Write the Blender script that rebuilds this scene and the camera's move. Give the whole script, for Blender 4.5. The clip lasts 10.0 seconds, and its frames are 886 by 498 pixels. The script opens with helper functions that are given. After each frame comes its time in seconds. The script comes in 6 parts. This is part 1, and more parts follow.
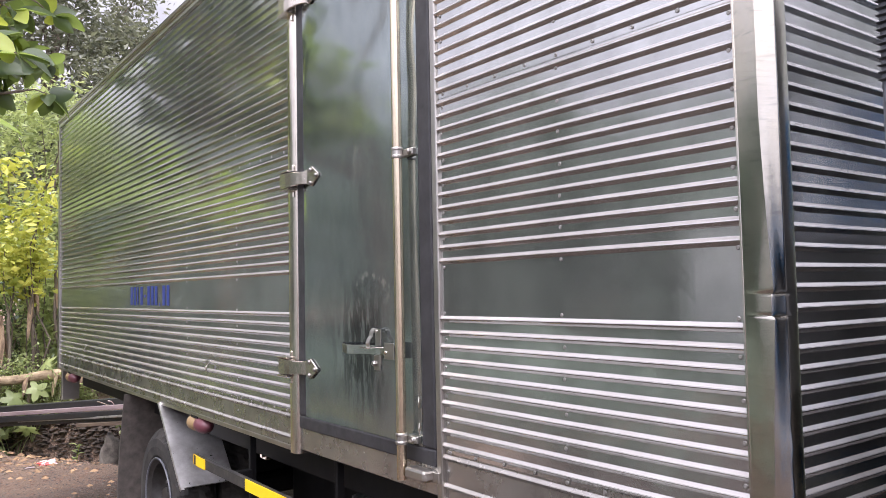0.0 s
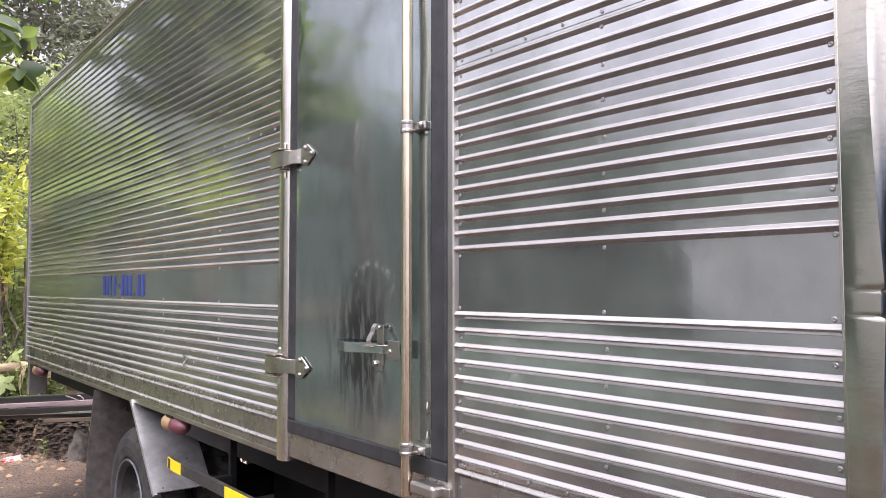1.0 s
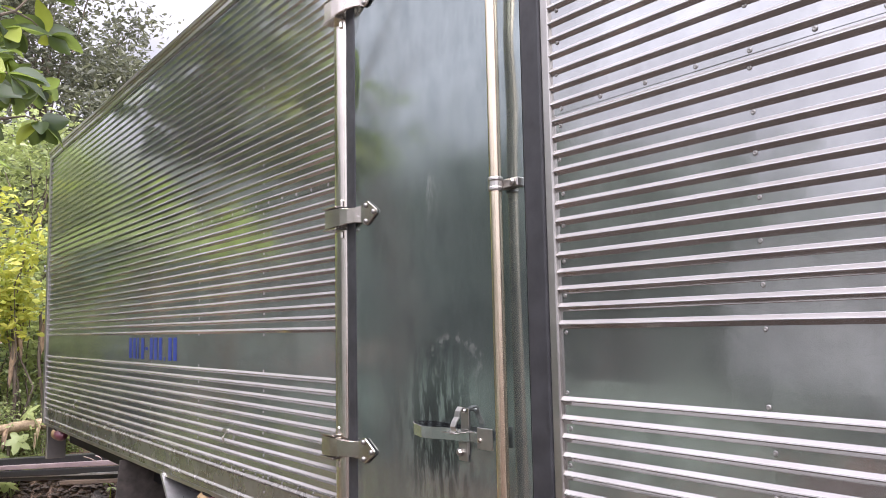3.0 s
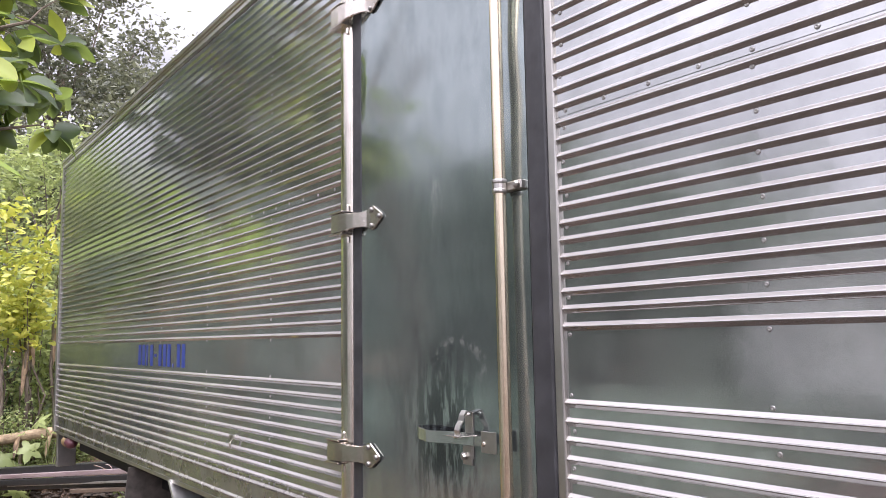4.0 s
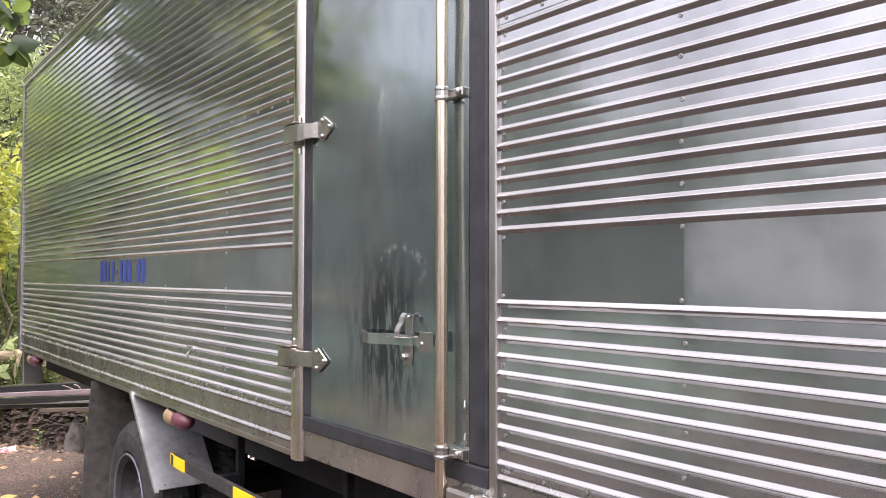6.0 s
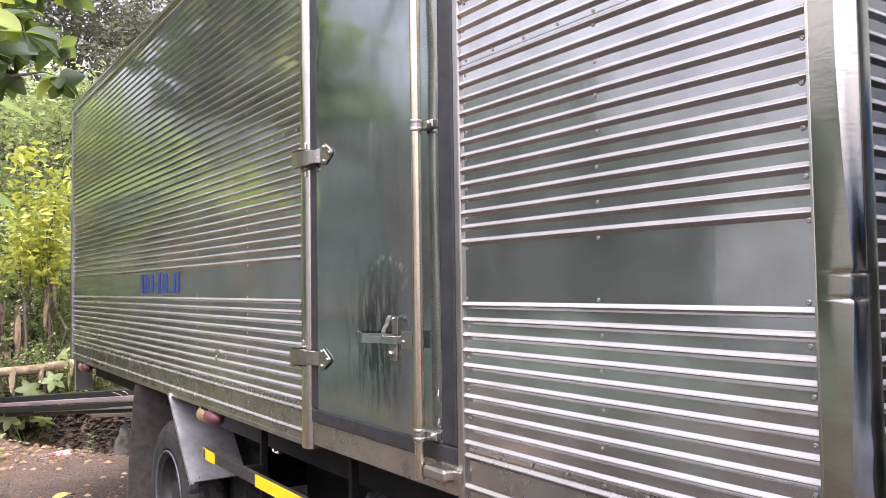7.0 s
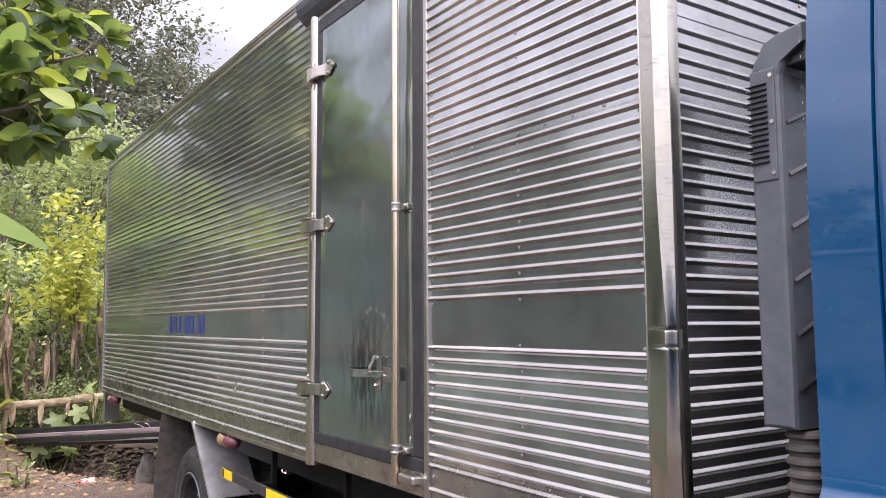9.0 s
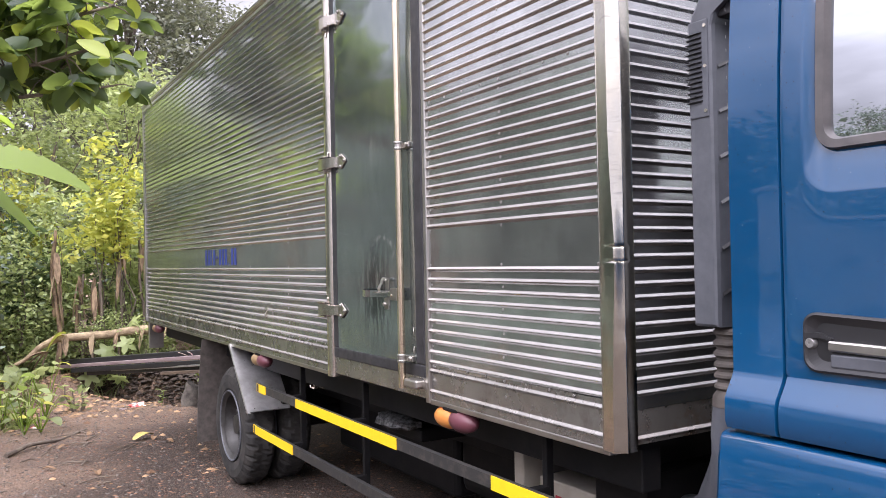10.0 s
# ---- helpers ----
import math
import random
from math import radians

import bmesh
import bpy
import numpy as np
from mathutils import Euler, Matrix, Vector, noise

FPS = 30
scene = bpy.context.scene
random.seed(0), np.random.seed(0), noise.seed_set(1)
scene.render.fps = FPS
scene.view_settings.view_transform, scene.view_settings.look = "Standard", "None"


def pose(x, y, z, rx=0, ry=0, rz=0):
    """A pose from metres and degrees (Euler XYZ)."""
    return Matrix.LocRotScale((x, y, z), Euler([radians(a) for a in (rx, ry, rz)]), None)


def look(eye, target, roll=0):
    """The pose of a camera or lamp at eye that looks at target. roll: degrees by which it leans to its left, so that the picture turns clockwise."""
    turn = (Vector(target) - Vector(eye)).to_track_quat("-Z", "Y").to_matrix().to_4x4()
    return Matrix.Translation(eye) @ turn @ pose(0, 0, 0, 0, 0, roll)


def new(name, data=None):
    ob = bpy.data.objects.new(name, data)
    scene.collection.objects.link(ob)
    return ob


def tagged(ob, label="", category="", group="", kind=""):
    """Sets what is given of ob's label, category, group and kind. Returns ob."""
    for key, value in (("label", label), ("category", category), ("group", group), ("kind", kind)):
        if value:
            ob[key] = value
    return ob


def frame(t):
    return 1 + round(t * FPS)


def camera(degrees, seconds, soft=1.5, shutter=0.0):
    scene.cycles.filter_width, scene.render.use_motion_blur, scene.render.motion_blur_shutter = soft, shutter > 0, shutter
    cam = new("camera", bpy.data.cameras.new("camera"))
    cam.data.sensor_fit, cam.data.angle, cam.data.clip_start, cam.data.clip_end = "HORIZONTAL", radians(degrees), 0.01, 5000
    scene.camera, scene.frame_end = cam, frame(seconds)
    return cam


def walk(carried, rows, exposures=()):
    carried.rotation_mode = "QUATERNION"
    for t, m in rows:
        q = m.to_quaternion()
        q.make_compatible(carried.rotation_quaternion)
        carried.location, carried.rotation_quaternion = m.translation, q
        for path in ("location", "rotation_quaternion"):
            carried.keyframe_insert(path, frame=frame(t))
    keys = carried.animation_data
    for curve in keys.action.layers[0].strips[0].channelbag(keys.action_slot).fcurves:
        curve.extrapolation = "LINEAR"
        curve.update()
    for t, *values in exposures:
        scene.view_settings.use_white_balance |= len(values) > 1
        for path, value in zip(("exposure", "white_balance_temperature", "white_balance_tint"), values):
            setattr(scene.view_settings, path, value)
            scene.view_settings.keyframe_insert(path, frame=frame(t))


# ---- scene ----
EXPOSURE, KELVIN, TINT = 2.16, 5960, 24
cam = camera(59.1, 10.0, 0.7)
PATH = [
    (0, (-1.315, -0.822, 1.435), (-0.131, 0.786, 1.542), -1.1),
    (0.5, (-1.345, -0.752, 1.428), (-0.131, 0.834, 1.53), -0.7),
    (1, (-1.235, -0.556, 1.42), (-0.008, 1.019, 1.522), -0.0),
    (1.5, (-1.073, -0.386, 1.429), (0.157, 1.188, 1.533), 0.0),
    (2, (-1.122, -0.263, 1.463), (0.111, 1.306, 1.589), -0.4),
    (2.5, (-1.195, -0.235, 1.482), (0.032, 1.337, 1.642), -0.8),
    (3, (-1.245, -0.236, 1.517), (-0.037, 1.345, 1.717), -1.1),
    (3.2, (-1.25, -0.235, 1.515), (-0.044, 1.346, 1.73), -1.1),
    (4.3, (-1.223, -0.256, 1.475), (-0.053, 1.349, 1.71), -0.6),
    (4.5, (-1.228, -0.27, 1.457), (-0.059, 1.337, 1.688), -0.1),
    (5, (-1.191, -0.293, 1.43), (0.027, 1.281, 1.618), 0.6),
    (5.5, (-1.181, -0.292, 1.416), (0.099, 1.24, 1.539), 0.9),
    (5.7, (-1.183, -0.29, 1.418), (0.086, 1.253, 1.511), 0.7),
    (6.8, (-1.189, -0.609, 1.4), (-0.036, 1.024, 1.475), -0.6),
    (7, (-1.217, -0.668, 1.409), (-0.07, 0.968, 1.501), -0.8),
    (7.5, (-1.332, -0.743, 1.456), (-0.183, 0.887, 1.601), -1.3),
    (8, (-1.452, -0.866, 1.469), (-0.31, 0.764, 1.668), -1.4),
    (8.5, (-1.471, -1.005, 1.465), (-0.336, 0.627, 1.685), -0.9),
    (9, (-1.448, -1.256, 1.435), (-0.335, 0.395, 1.626), -0.3),
    (9.5, (-1.472, -1.418, 1.421), (-0.383, 0.253, 1.559), -0.1),
    (10, (-1.525, -1.618, 1.391), (-0.48, 0.087, 1.419), -1.1),
]
walk(cam, [(t, look(eye, target, roll)) for t, eye, target, roll in PATH], exposures=[(t, EXPOSURE + e, KELVIN, TINT) for t, e in ((0, 0.0), (1, 0.10), (2.5, 0.0), (5, 0.02), (5.7, 0.10), (7, 0.13), (8, -0.06), (9.5, -0.10), (10, 0.06))])

# ---------------------------------------------------------------- world, sun, exposure
SUN_EL, SUN_AZ = 62.0, 215.0      # height, and the bearing from +y towards +x
world = bpy.data.worlds.new("sky")
scene.world = world
world.use_nodes = True
wn, wl = world.node_tree.nodes, world.node_tree.links
wn.clear()
w_out = wn.new("ShaderNodeOutputWorld")
w_bg = wn.new("ShaderNodeBackground")
w_sky = wn.new("ShaderNodeTexSky")
w_sky.sky_type = "NISHITA"
w_sky.sun_disc = False
w_sky.sun_elevation, w_sky.sun_rotation = radians(SUN_EL), radians(SUN_AZ)
w_sky.dust_density, w_sky.air_density = 2.0, 1.0
w_co = wn.new("ShaderNodeTexCoord")
w_map = wn.new("ShaderNodeMapping")
w_map.inputs["Scale"].default_value = (1.0, 1.0, 2.4)
w_noise = wn.new("ShaderNodeTexNoise")
w_noise.inputs["Scale"].default_value = 2.3
w_noise.inputs["Detail"].default_value = 7.0
w_noise.inputs["Roughness"].default_value = 0.58
w_ramp = wn.new("ShaderNodeValToRGB")
w_ramp.color_ramp.elements[0].position, w_ramp.color_ramp.elements[1].position = 0.12, 0.36
w_grey = wn.new("ShaderNodeTexNoise")          # thick and thin cloud
w_grey.inputs["Scale"].default_value = 3.4
w_grey.inputs["Detail"].default_value = 5.0
w_tone = wn.new("ShaderNodeMix")
w_tone.data_type = "RGBA"
w_tone.inputs[6].default_value = (4.9, 4.9, 4.88, 1)
w_tone.inputs[7].default_value = (8.8, 8.75, 8.72, 1)
w_sep = wn.new("ShaderNodeSeparateXYZ")        # an overcast sky is darker towards the horizon
w_rise = wn.new("ShaderNodeMapRange")
w_rise.inputs["From Min"].default_value, w_rise.inputs["From Max"].default_value = 0.1, 1.0
w_rise.inputs["To Min"].default_value, w_rise.inputs["To Max"].default_value = 0.32, 1.00
w_mul = wn.new("ShaderNodeVectorMath")
w_mul.operation = "SCALE"
w_mix = wn.new("ShaderNodeMix")
w_mix.data_type = "RGBA"
wl.new(w_co.outputs["Generated"], w_map.inputs["Vector"])
wl.new(w_co.outputs["Generated"], w_sep.inputs[0])
wl.new(w_map.outputs["Vector"], w_noise.inputs["Vector"])
wl.new(w_map.outputs["Vector"], w_grey.inputs["Vector"])
wl.new(w_noise.outputs["Fac"], w_ramp.inputs["Fac"])
w_gr = wn.new("ShaderNodeMapRange")
w_gr.inputs["From Min"].default_value, w_gr.inputs["From Max"].default_value = 0.35, 0.65
wl.new(w_grey.outputs["Fac"], w_gr.inputs["Value"])
wl.new(w_gr.outputs["Result"], w_tone.inputs[0])
wl.new(w_sep.outputs["Z"], w_rise.inputs["Value"])
wl.new(w_tone.outputs[2], w_mul.inputs[0])
w_dot = wn.new("ShaderNodeVectorMath")         # thin cloud glows round the sun
w_dot.operation = "DOT_PRODUCT"
w_dot.inputs[1].default_value = (math.sin(radians(SUN_AZ)) * 0.7, math.cos(radians(SUN_AZ)) * 0.7, 0.7)
w_glow = wn.new("ShaderNodeMapRange")
w_glow.interpolation_type = "SMOOTHSTEP"
w_glow.inputs["From Min"].default_value, w_glow.inputs["From Max"].default_value = -0.1, 1.0
w_glow.inputs["To Min"].default_value, w_glow.inputs["To Max"].default_value = 1.0, 1.75
w_both = wn.new("ShaderNodeMath")
w_both.operation = "MULTIPLY"
wl.new(w_co.outputs["Generated"], w_dot.inputs[0])
wl.new(w_dot.outputs["Value"], w_glow.inputs["Value"])
wl.new(w_glow.outputs["Result"], w_both.inputs[0])
wl.new(w_rise.outputs["Result"], w_both.inputs[1])
wl.new(w_both.outputs[0], w_mul.inputs["Scale"])
wl.new(w_ramp.outputs["Color"], w_mix.inputs[0])
wl.new(w_sky.outputs["Color"], w_mix.inputs[6])
wl.new(w_mul.outputs["Vector"], w_mix.inputs[7])
wl.new(w_mix.outputs[2], w_bg.inputs["Color"])
wl.new(w_bg.outputs["Background"], w_out.inputs["Surface"])
w_bg.inputs["Strength"].default_value = 0.078

sun_data = bpy.data.lights.new("sun", "SUN")
sun_data.energy, sun_data.angle, sun_data.color = 1.5, radians(80.0), (1.0, 0.95, 0.86)
sun = new("sun", sun_data)
_e, _a = radians(SUN_EL), radians(SUN_AZ)
sun_dir = Vector((math.sin(_a) * math.cos(_e), math.cos(_a) * math.cos(_e), math.sin(_e)))
sun.matrix_world = look(sun_dir * 30, (0, 0, 0))

# ---------------------------------------------------------------- materials


class Mat:
    """A node material with a Principled shader and short ways to add noise, bump and mixes."""

    def __init__(self, name, rough=0.5, metal=0.0, colour=(0.5, 0.5, 0.5), spec=0.5):
        self.m = bpy.data.materials.new(name)
        self.m.use_nodes = True
        self.n, self.l = self.m.node_tree.nodes, self.m.node_tree.links
        self.b = self.n["Principled BSDF"]
        self.b.inputs["Base Color"].default_value = (*colour, 1)
        self.b.inputs["Roughness"].default_value = rough
        self.b.inputs["Metallic"].default_value = metal
        self.b.inputs["Specular IOR Level"].default_value = spec
        self.co = self.n.new("ShaderNodeTexCoord").outputs["Object"]

    def noise(self, scale, detail=4.0, rough=0.55, stretch=(1, 1, 1)):
        mp = self.n.new("ShaderNodeMapping")
        mp.inputs["Scale"].default_value = stretch
        self.l.new(self.co, mp.inputs["Vector"])
        t = self.n.new("ShaderNodeTexNoise")
        t.inputs["Scale"].default_value = scale
        t.inputs["Detail"].default_value = detail
        t.inputs["Roughness"].default_value = rough
        self.l.new(mp.outputs["Vector"], t.inputs["Vector"])
        return t.outputs["Fac"]

    def voronoi(self, scale):
        t = self.n.new("ShaderNodeTexVoronoi")
        t.inputs["Scale"].default_value = scale
        self.l.new(self.co, t.inputs["Vector"])
        return t.outputs["Distance"]

    def ramp(self, fac, lo, hi, a=0.3, b=0.7):
        r = self.n.new("ShaderNodeMapRange")
        r.inputs["From Min"].default_value, r.inputs["From Max"].default_value = a, b
        r.inputs["To Min"].default_value, r.inputs["To Max"].default_value = lo, hi
        self.l.new(fac, r.inputs["Value"])
        return r.outputs["Result"]

    def mix(self, fac, a, b):
        x = self.n.new("ShaderNodeMix")
        x.data_type = "RGBA"
        self.l.new(fac, x.inputs[0])
        for i, c in ((6, a), (7, b)):
            if isinstance(c, tuple):
                x.inputs[i].default_value = (*c, 1)
            else:
                self.l.new(c, x.inputs[i])
        return x.outputs[2]

    def colour(self, out):
        self.l.new(out, self.b.inputs["Base Color"])
        return self

    def rough(self, out):
        self.l.new(out, self.b.inputs["Roughness"])
        return self

    def bump(self, fac, strength, distance=0.002):
        bp = self.n.new("ShaderNodeBump")
        bp.inputs["Strength"].default_value, bp.inputs["Distance"].default_value = strength, distance
        self.l.new(fac, bp.inputs["Height"])
        prev = self.b.inputs["Normal"].links
        if prev:
            self.l.new(prev[0].from_socket, bp.inputs["Normal"])
        self.l.new(bp.outputs["Normal"], self.b.inputs["Normal"])
        return self


def times(k, a, b):
    m = k.n.new("ShaderNodeMath")
    m.operation = "MULTIPLY"
    k.l.new(a, m.inputs[0])
    k.l.new(b, m.inputs[1])
    return m.outputs[0]


def steel(name, base=(0.485, 0.49, 0.482), lo=0.065, hi=0.145, dirt=(0.30, 0.305, 0.30), grime=0.35, grain=0.0, metal=1.0, dust_lit=0.0):
    k = Mat(name, metal=metal)
    haze = k.noise(2.2, 5, 0.6)
    cloudy = k.ramp(k.noise(3.6, 6, 0.62, (1, 1.0, 0.7)), 0.0, 0.75, 0.40, 0.68)
    fine = k.noise(60, 3, 0.6, (1.0, 0.12, 1.0))
    k.rough(k.ramp(k.noise(5.5, 6, 0.65), lo, hi))
    spots = k.ramp(k.noise(9, 6, 0.7), 0.0, grime, 0.5, 0.8)
    shade = k.mix(spots, k.mix(cloudy, tuple(1.16 * c for c in base), tuple(0.80 * c for c in base)), dirt)
    if dust_lit:                                   # pale dusty film on up-facing faces; holds the ribs' bright tops in colour
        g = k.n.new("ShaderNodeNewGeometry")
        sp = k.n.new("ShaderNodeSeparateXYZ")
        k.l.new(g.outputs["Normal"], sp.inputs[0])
        film = times(k, k.ramp(sp.outputs["Z"], 0.0, dust_lit, 0.15, 0.65), k.ramp(k.noise(14, 5, 0.65), 0.75, 1.0))
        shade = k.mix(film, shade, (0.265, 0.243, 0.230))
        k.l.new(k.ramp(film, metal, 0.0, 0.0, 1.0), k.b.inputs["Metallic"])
    k.colour(shade)
    k.bump(fine, 0.015, 0.0005)
    k.bump(haze, 0.06, 0.010)
    if grain:                                  # rolled sheet: soft up and down, clear along its length
        k.b.inputs["Anisotropic"].default_value = grain
        up_axis = k.n.new("ShaderNodeCombineXYZ")
        up_axis.inputs["Z"].default_value = 1.0
        k.l.new(up_axis.outputs[0], k.b.inputs["Tangent"])
    return k.m


M_STEEL = steel("corrugated_steel", grain=0.25, metal=0.93, dust_lit=0.90)
# same sheet again; rear and nose darkened in colour to dull their reflections
M_STEEL_REAR = steel("rear_corrugated_steel", (0.41, 0.42, 0.42), 0.075, 0.16, grain=0.25, metal=0.91, dust_lit=0.95)
M_NOSE = steel("nose_steel", (0.42, 0.42, 0.42), 0.15, 0.24, (0.30, 0.29, 0.27), 0.4, metal=0.97, dust_lit=0.55)
M_BAR = steel("bar_steel", (0.72, 0.61, 0.46), 0.16, 0.26, (0.45, 0.35, 0.24), 0.5)
M_HINGE = steel("hinge_steel", (0.56, 0.51, 0.45), 0.15, 0.30, (0.26, 0.20, 0.155), 0.8)
M_SKIRT = steel("skirt_steel", (0.34, 0.335, 0.32), 0.20, 0.34, (0.17, 0.145, 0.12), 0.8, metal=0.90, dust_lit=0.65)
M_SKIRT_NOSE = steel("rusty_skirt_steel", (0.36, 0.34, 0.31), 0.20, 0.34, (0.26, 0.155, 0.085), 1.0, metal=0.88, dust_lit=0.85)
M_RIVET = steel("rivet_steel", (0.29, 0.28, 0.265), 0.40, 0.55, (0.22, 0.2, 0.185), 0.5)
M_STEEL_DULL = steel("dull_steel", (0.44, 0.42, 0.39), 0.28, 0.42, (0.24, 0.22, 0.19), 0.5)
M_STEEL_BRIGHT = steel("bright_steel", (0.66, 0.61, 0.54), 0.16, 0.28, (0.42, 0.37, 0.31), 0.4)

k = Mat("post_steel", metal=1.0)
scratch = k.noise(26, 5, 0.7, (1, 1, 5.0))
rub = k.ramp(k.noise(5.0, 7, 0.7, (1, 1, 0.35)), 0.0, 1.0, 0.44, 0.60)
k.colour(k.mix(k.ramp(scratch, 0, 0.7, 0.54, 0.74), k.mix(rub, (0.54, 0.52, 0.47), (0.56, 0.52, 0.44)), (0.30, 0.285, 0.26)))
k.rough(k.ramp(rub, 0.12, 0.25, 0.0, 1.0))
k.bump(scratch, 0.14, 0.0012)
k.bump(k.noise(4, 3, 0.5, (1, 1, 0.6)), 0.10, 0.01)
M_POST = k.m

k = Mat("door_steel", metal=0.90)
haze = k.noise(1.7, 5, 0.6, (1, 1, 0.6))
drip = k.noise(7.0, 6, 0.62, (1, 1.0, 0.10))
smear = k.noise(4.2, 6, 0.65, (1, 1, 0.55))


def sepz(k):
    sp = k.n.new("ShaderNodeSeparateXYZ")
    k.l.new(k.co, sp.inputs[0])
    return sp.outputs["Z"]


def near_spot(k, y, z, ry, rz):
    """1 at a spot of the door, falling to 0 at its edge."""
    mp = k.n.new("ShaderNodeMapping")
    mp.inputs["Location"].default_value = (0, -y / ry, -(z + 0.115) / rz)
    mp.inputs["Scale"].default_value = (0, 1 / ry, 1 / rz)
    k.l.new(k.co, mp.inputs["Vector"])
    ln = k.n.new("ShaderNodeVectorMath")
    ln.operation = "LENGTH"
    k.l.new(mp.outputs["Vector"], ln.inputs[0])
    return ln.outputs["Value"]


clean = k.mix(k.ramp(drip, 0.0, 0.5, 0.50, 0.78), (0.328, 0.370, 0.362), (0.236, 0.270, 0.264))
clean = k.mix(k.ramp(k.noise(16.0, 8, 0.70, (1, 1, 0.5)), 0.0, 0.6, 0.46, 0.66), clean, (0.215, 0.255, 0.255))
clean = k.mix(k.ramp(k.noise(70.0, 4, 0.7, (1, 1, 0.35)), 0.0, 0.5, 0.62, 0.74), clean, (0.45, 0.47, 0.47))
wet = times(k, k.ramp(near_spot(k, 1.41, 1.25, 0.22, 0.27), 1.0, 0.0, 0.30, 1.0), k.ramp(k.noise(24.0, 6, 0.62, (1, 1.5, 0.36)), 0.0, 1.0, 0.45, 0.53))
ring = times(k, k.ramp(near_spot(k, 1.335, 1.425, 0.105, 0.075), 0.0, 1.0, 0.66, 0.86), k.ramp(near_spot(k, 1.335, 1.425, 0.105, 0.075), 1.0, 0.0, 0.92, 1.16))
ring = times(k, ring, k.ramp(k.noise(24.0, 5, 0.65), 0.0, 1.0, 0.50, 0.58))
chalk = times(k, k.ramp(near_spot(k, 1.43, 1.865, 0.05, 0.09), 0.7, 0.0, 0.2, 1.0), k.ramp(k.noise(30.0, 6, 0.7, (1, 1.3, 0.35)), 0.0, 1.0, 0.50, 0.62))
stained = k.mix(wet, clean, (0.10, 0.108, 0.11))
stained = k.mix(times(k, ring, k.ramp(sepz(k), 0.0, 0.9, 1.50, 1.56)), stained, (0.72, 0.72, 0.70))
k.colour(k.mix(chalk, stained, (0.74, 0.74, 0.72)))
k.rough(k.ramp(smear, 0.07, 0.18, 0.3, 0.72))
k.bump(k.noise(3.0, 3, 0.5), 0.08, 0.012)
k.bump(k.noise(120, 2, 0.5, (1, 1, 0.1)), 0.03, 0.0006)
M_DOOR = k.m

k = Mat("weathered_seal", 0.48, 0.0, (0.06, 0.056, 0.056))
k.colour(k.mix(k.ramp(k.noise(10, 6, 0.65), 0, 1), (0.042, 0.039, 0.040), (0.088, 0.080, 0.078)))
M_SEAL = k.m

k = Mat("gasket_rubber", 0.5, 0.0, (0.05, 0.05, 0.055))
k.colour(k.mix(k.ramp(k.noise(14, 5), 0, 1), (0.013, 0.013, 0.0145), (0.030, 0.030, 0.033)))
k.rough(k.ramp(k.noise(30, 4), 0.38, 0.6))
M_GASKET = k.m

k = Mat("tyre_rubber", 0.85, 0.0, (0.03, 0.03, 0.03))
k.colour(k.mix(k.ramp(k.noise(11, 6, 0.65), 0, 1, 0.35, 0.7), (0.010, 0.010, 0.010), (0.042, 0.038, 0.033)))
k.bump(k.noise(90, 3), 0.25, 0.002)
M_TYRE = k.m

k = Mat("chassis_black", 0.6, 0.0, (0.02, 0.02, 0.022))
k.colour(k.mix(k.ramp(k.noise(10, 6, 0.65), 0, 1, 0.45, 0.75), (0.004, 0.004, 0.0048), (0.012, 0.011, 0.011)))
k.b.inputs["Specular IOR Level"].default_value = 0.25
M_CHASSIS = k.m

k = Mat("pitted_metal", 0.7, 0.3, (0.12, 0.12, 0.12))
k.colour(k.mix(k.ramp(k.noise(40, 5, 0.7), 0, 1, 0.4, 0.65), (0.025, 0.025, 0.026), (0.16, 0.16, 0.16)))
k.bump(k.noise(55, 4, 0.7), 0.6, 0.006)
M_LUMP = k.m

k = Mat("rim_grey", 0.5, 0.25, (0.25, 0.25, 0.25))
k.colour(k.mix(k.ramp(k.noise(16, 6, 0.65), 0, 1, 0.35, 0.7), (0.045, 0.044, 0.043), (0.022, 0.020, 0.018)))
M_RIM = k.m

k = Mat("guard_black", 0.5, 0.0, (0.05, 0.05, 0.05))
k.colour(k.mix(k.ramp(k.noise(20, 6, 0.7), 0, 1, 0.5, 0.72), (0.022, 0.022, 0.022), (0.065, 0.058, 0.05)))
k.bump(k.noise(60, 3), 0.1, 0.002)
M_GUARD = k.m

k = Mat("yellow_paint", 0.42, 0.0, (0.85, 0.52, 0.01))
k.colour(k.mix(k.ramp(k.noise(18, 6, 0.7), 0, 0.5, 0.5, 0.8), (0.82, 0.52, 0.003), (0.62, 0.38, 0.006)))
M_YELLOW = k.m

k = Mat("cab_blue", 0.3, 0.0, (0.008, 0.09, 0.24))
paint = k.mix(k.ramp(k.noise(2.5, 6, 0.6), 0, 1), (0.0020, 0.043, 0.116), (0.0026, 0.051, 0.136))
fleck = k.n.new("ShaderNodeMath")
fleck.operation = "MULTIPLY"
k.l.new(k.ramp(k.voronoi(62), 1.0, 0.0, 0.06, 0.11), fleck.inputs[0])
k.l.new(k.ramp(k.noise(4.0, 4, 0.6), 0.0, 1.0, 0.46, 0.56), fleck.inputs[1])
spat = times(k, k.ramp(k.voronoi(48), 1.0, 0.0, 0.025, 0.060), k.ramp(k.noise(9.0, 4, 0.6), 0.0, 1.0, 0.52, 0.56))
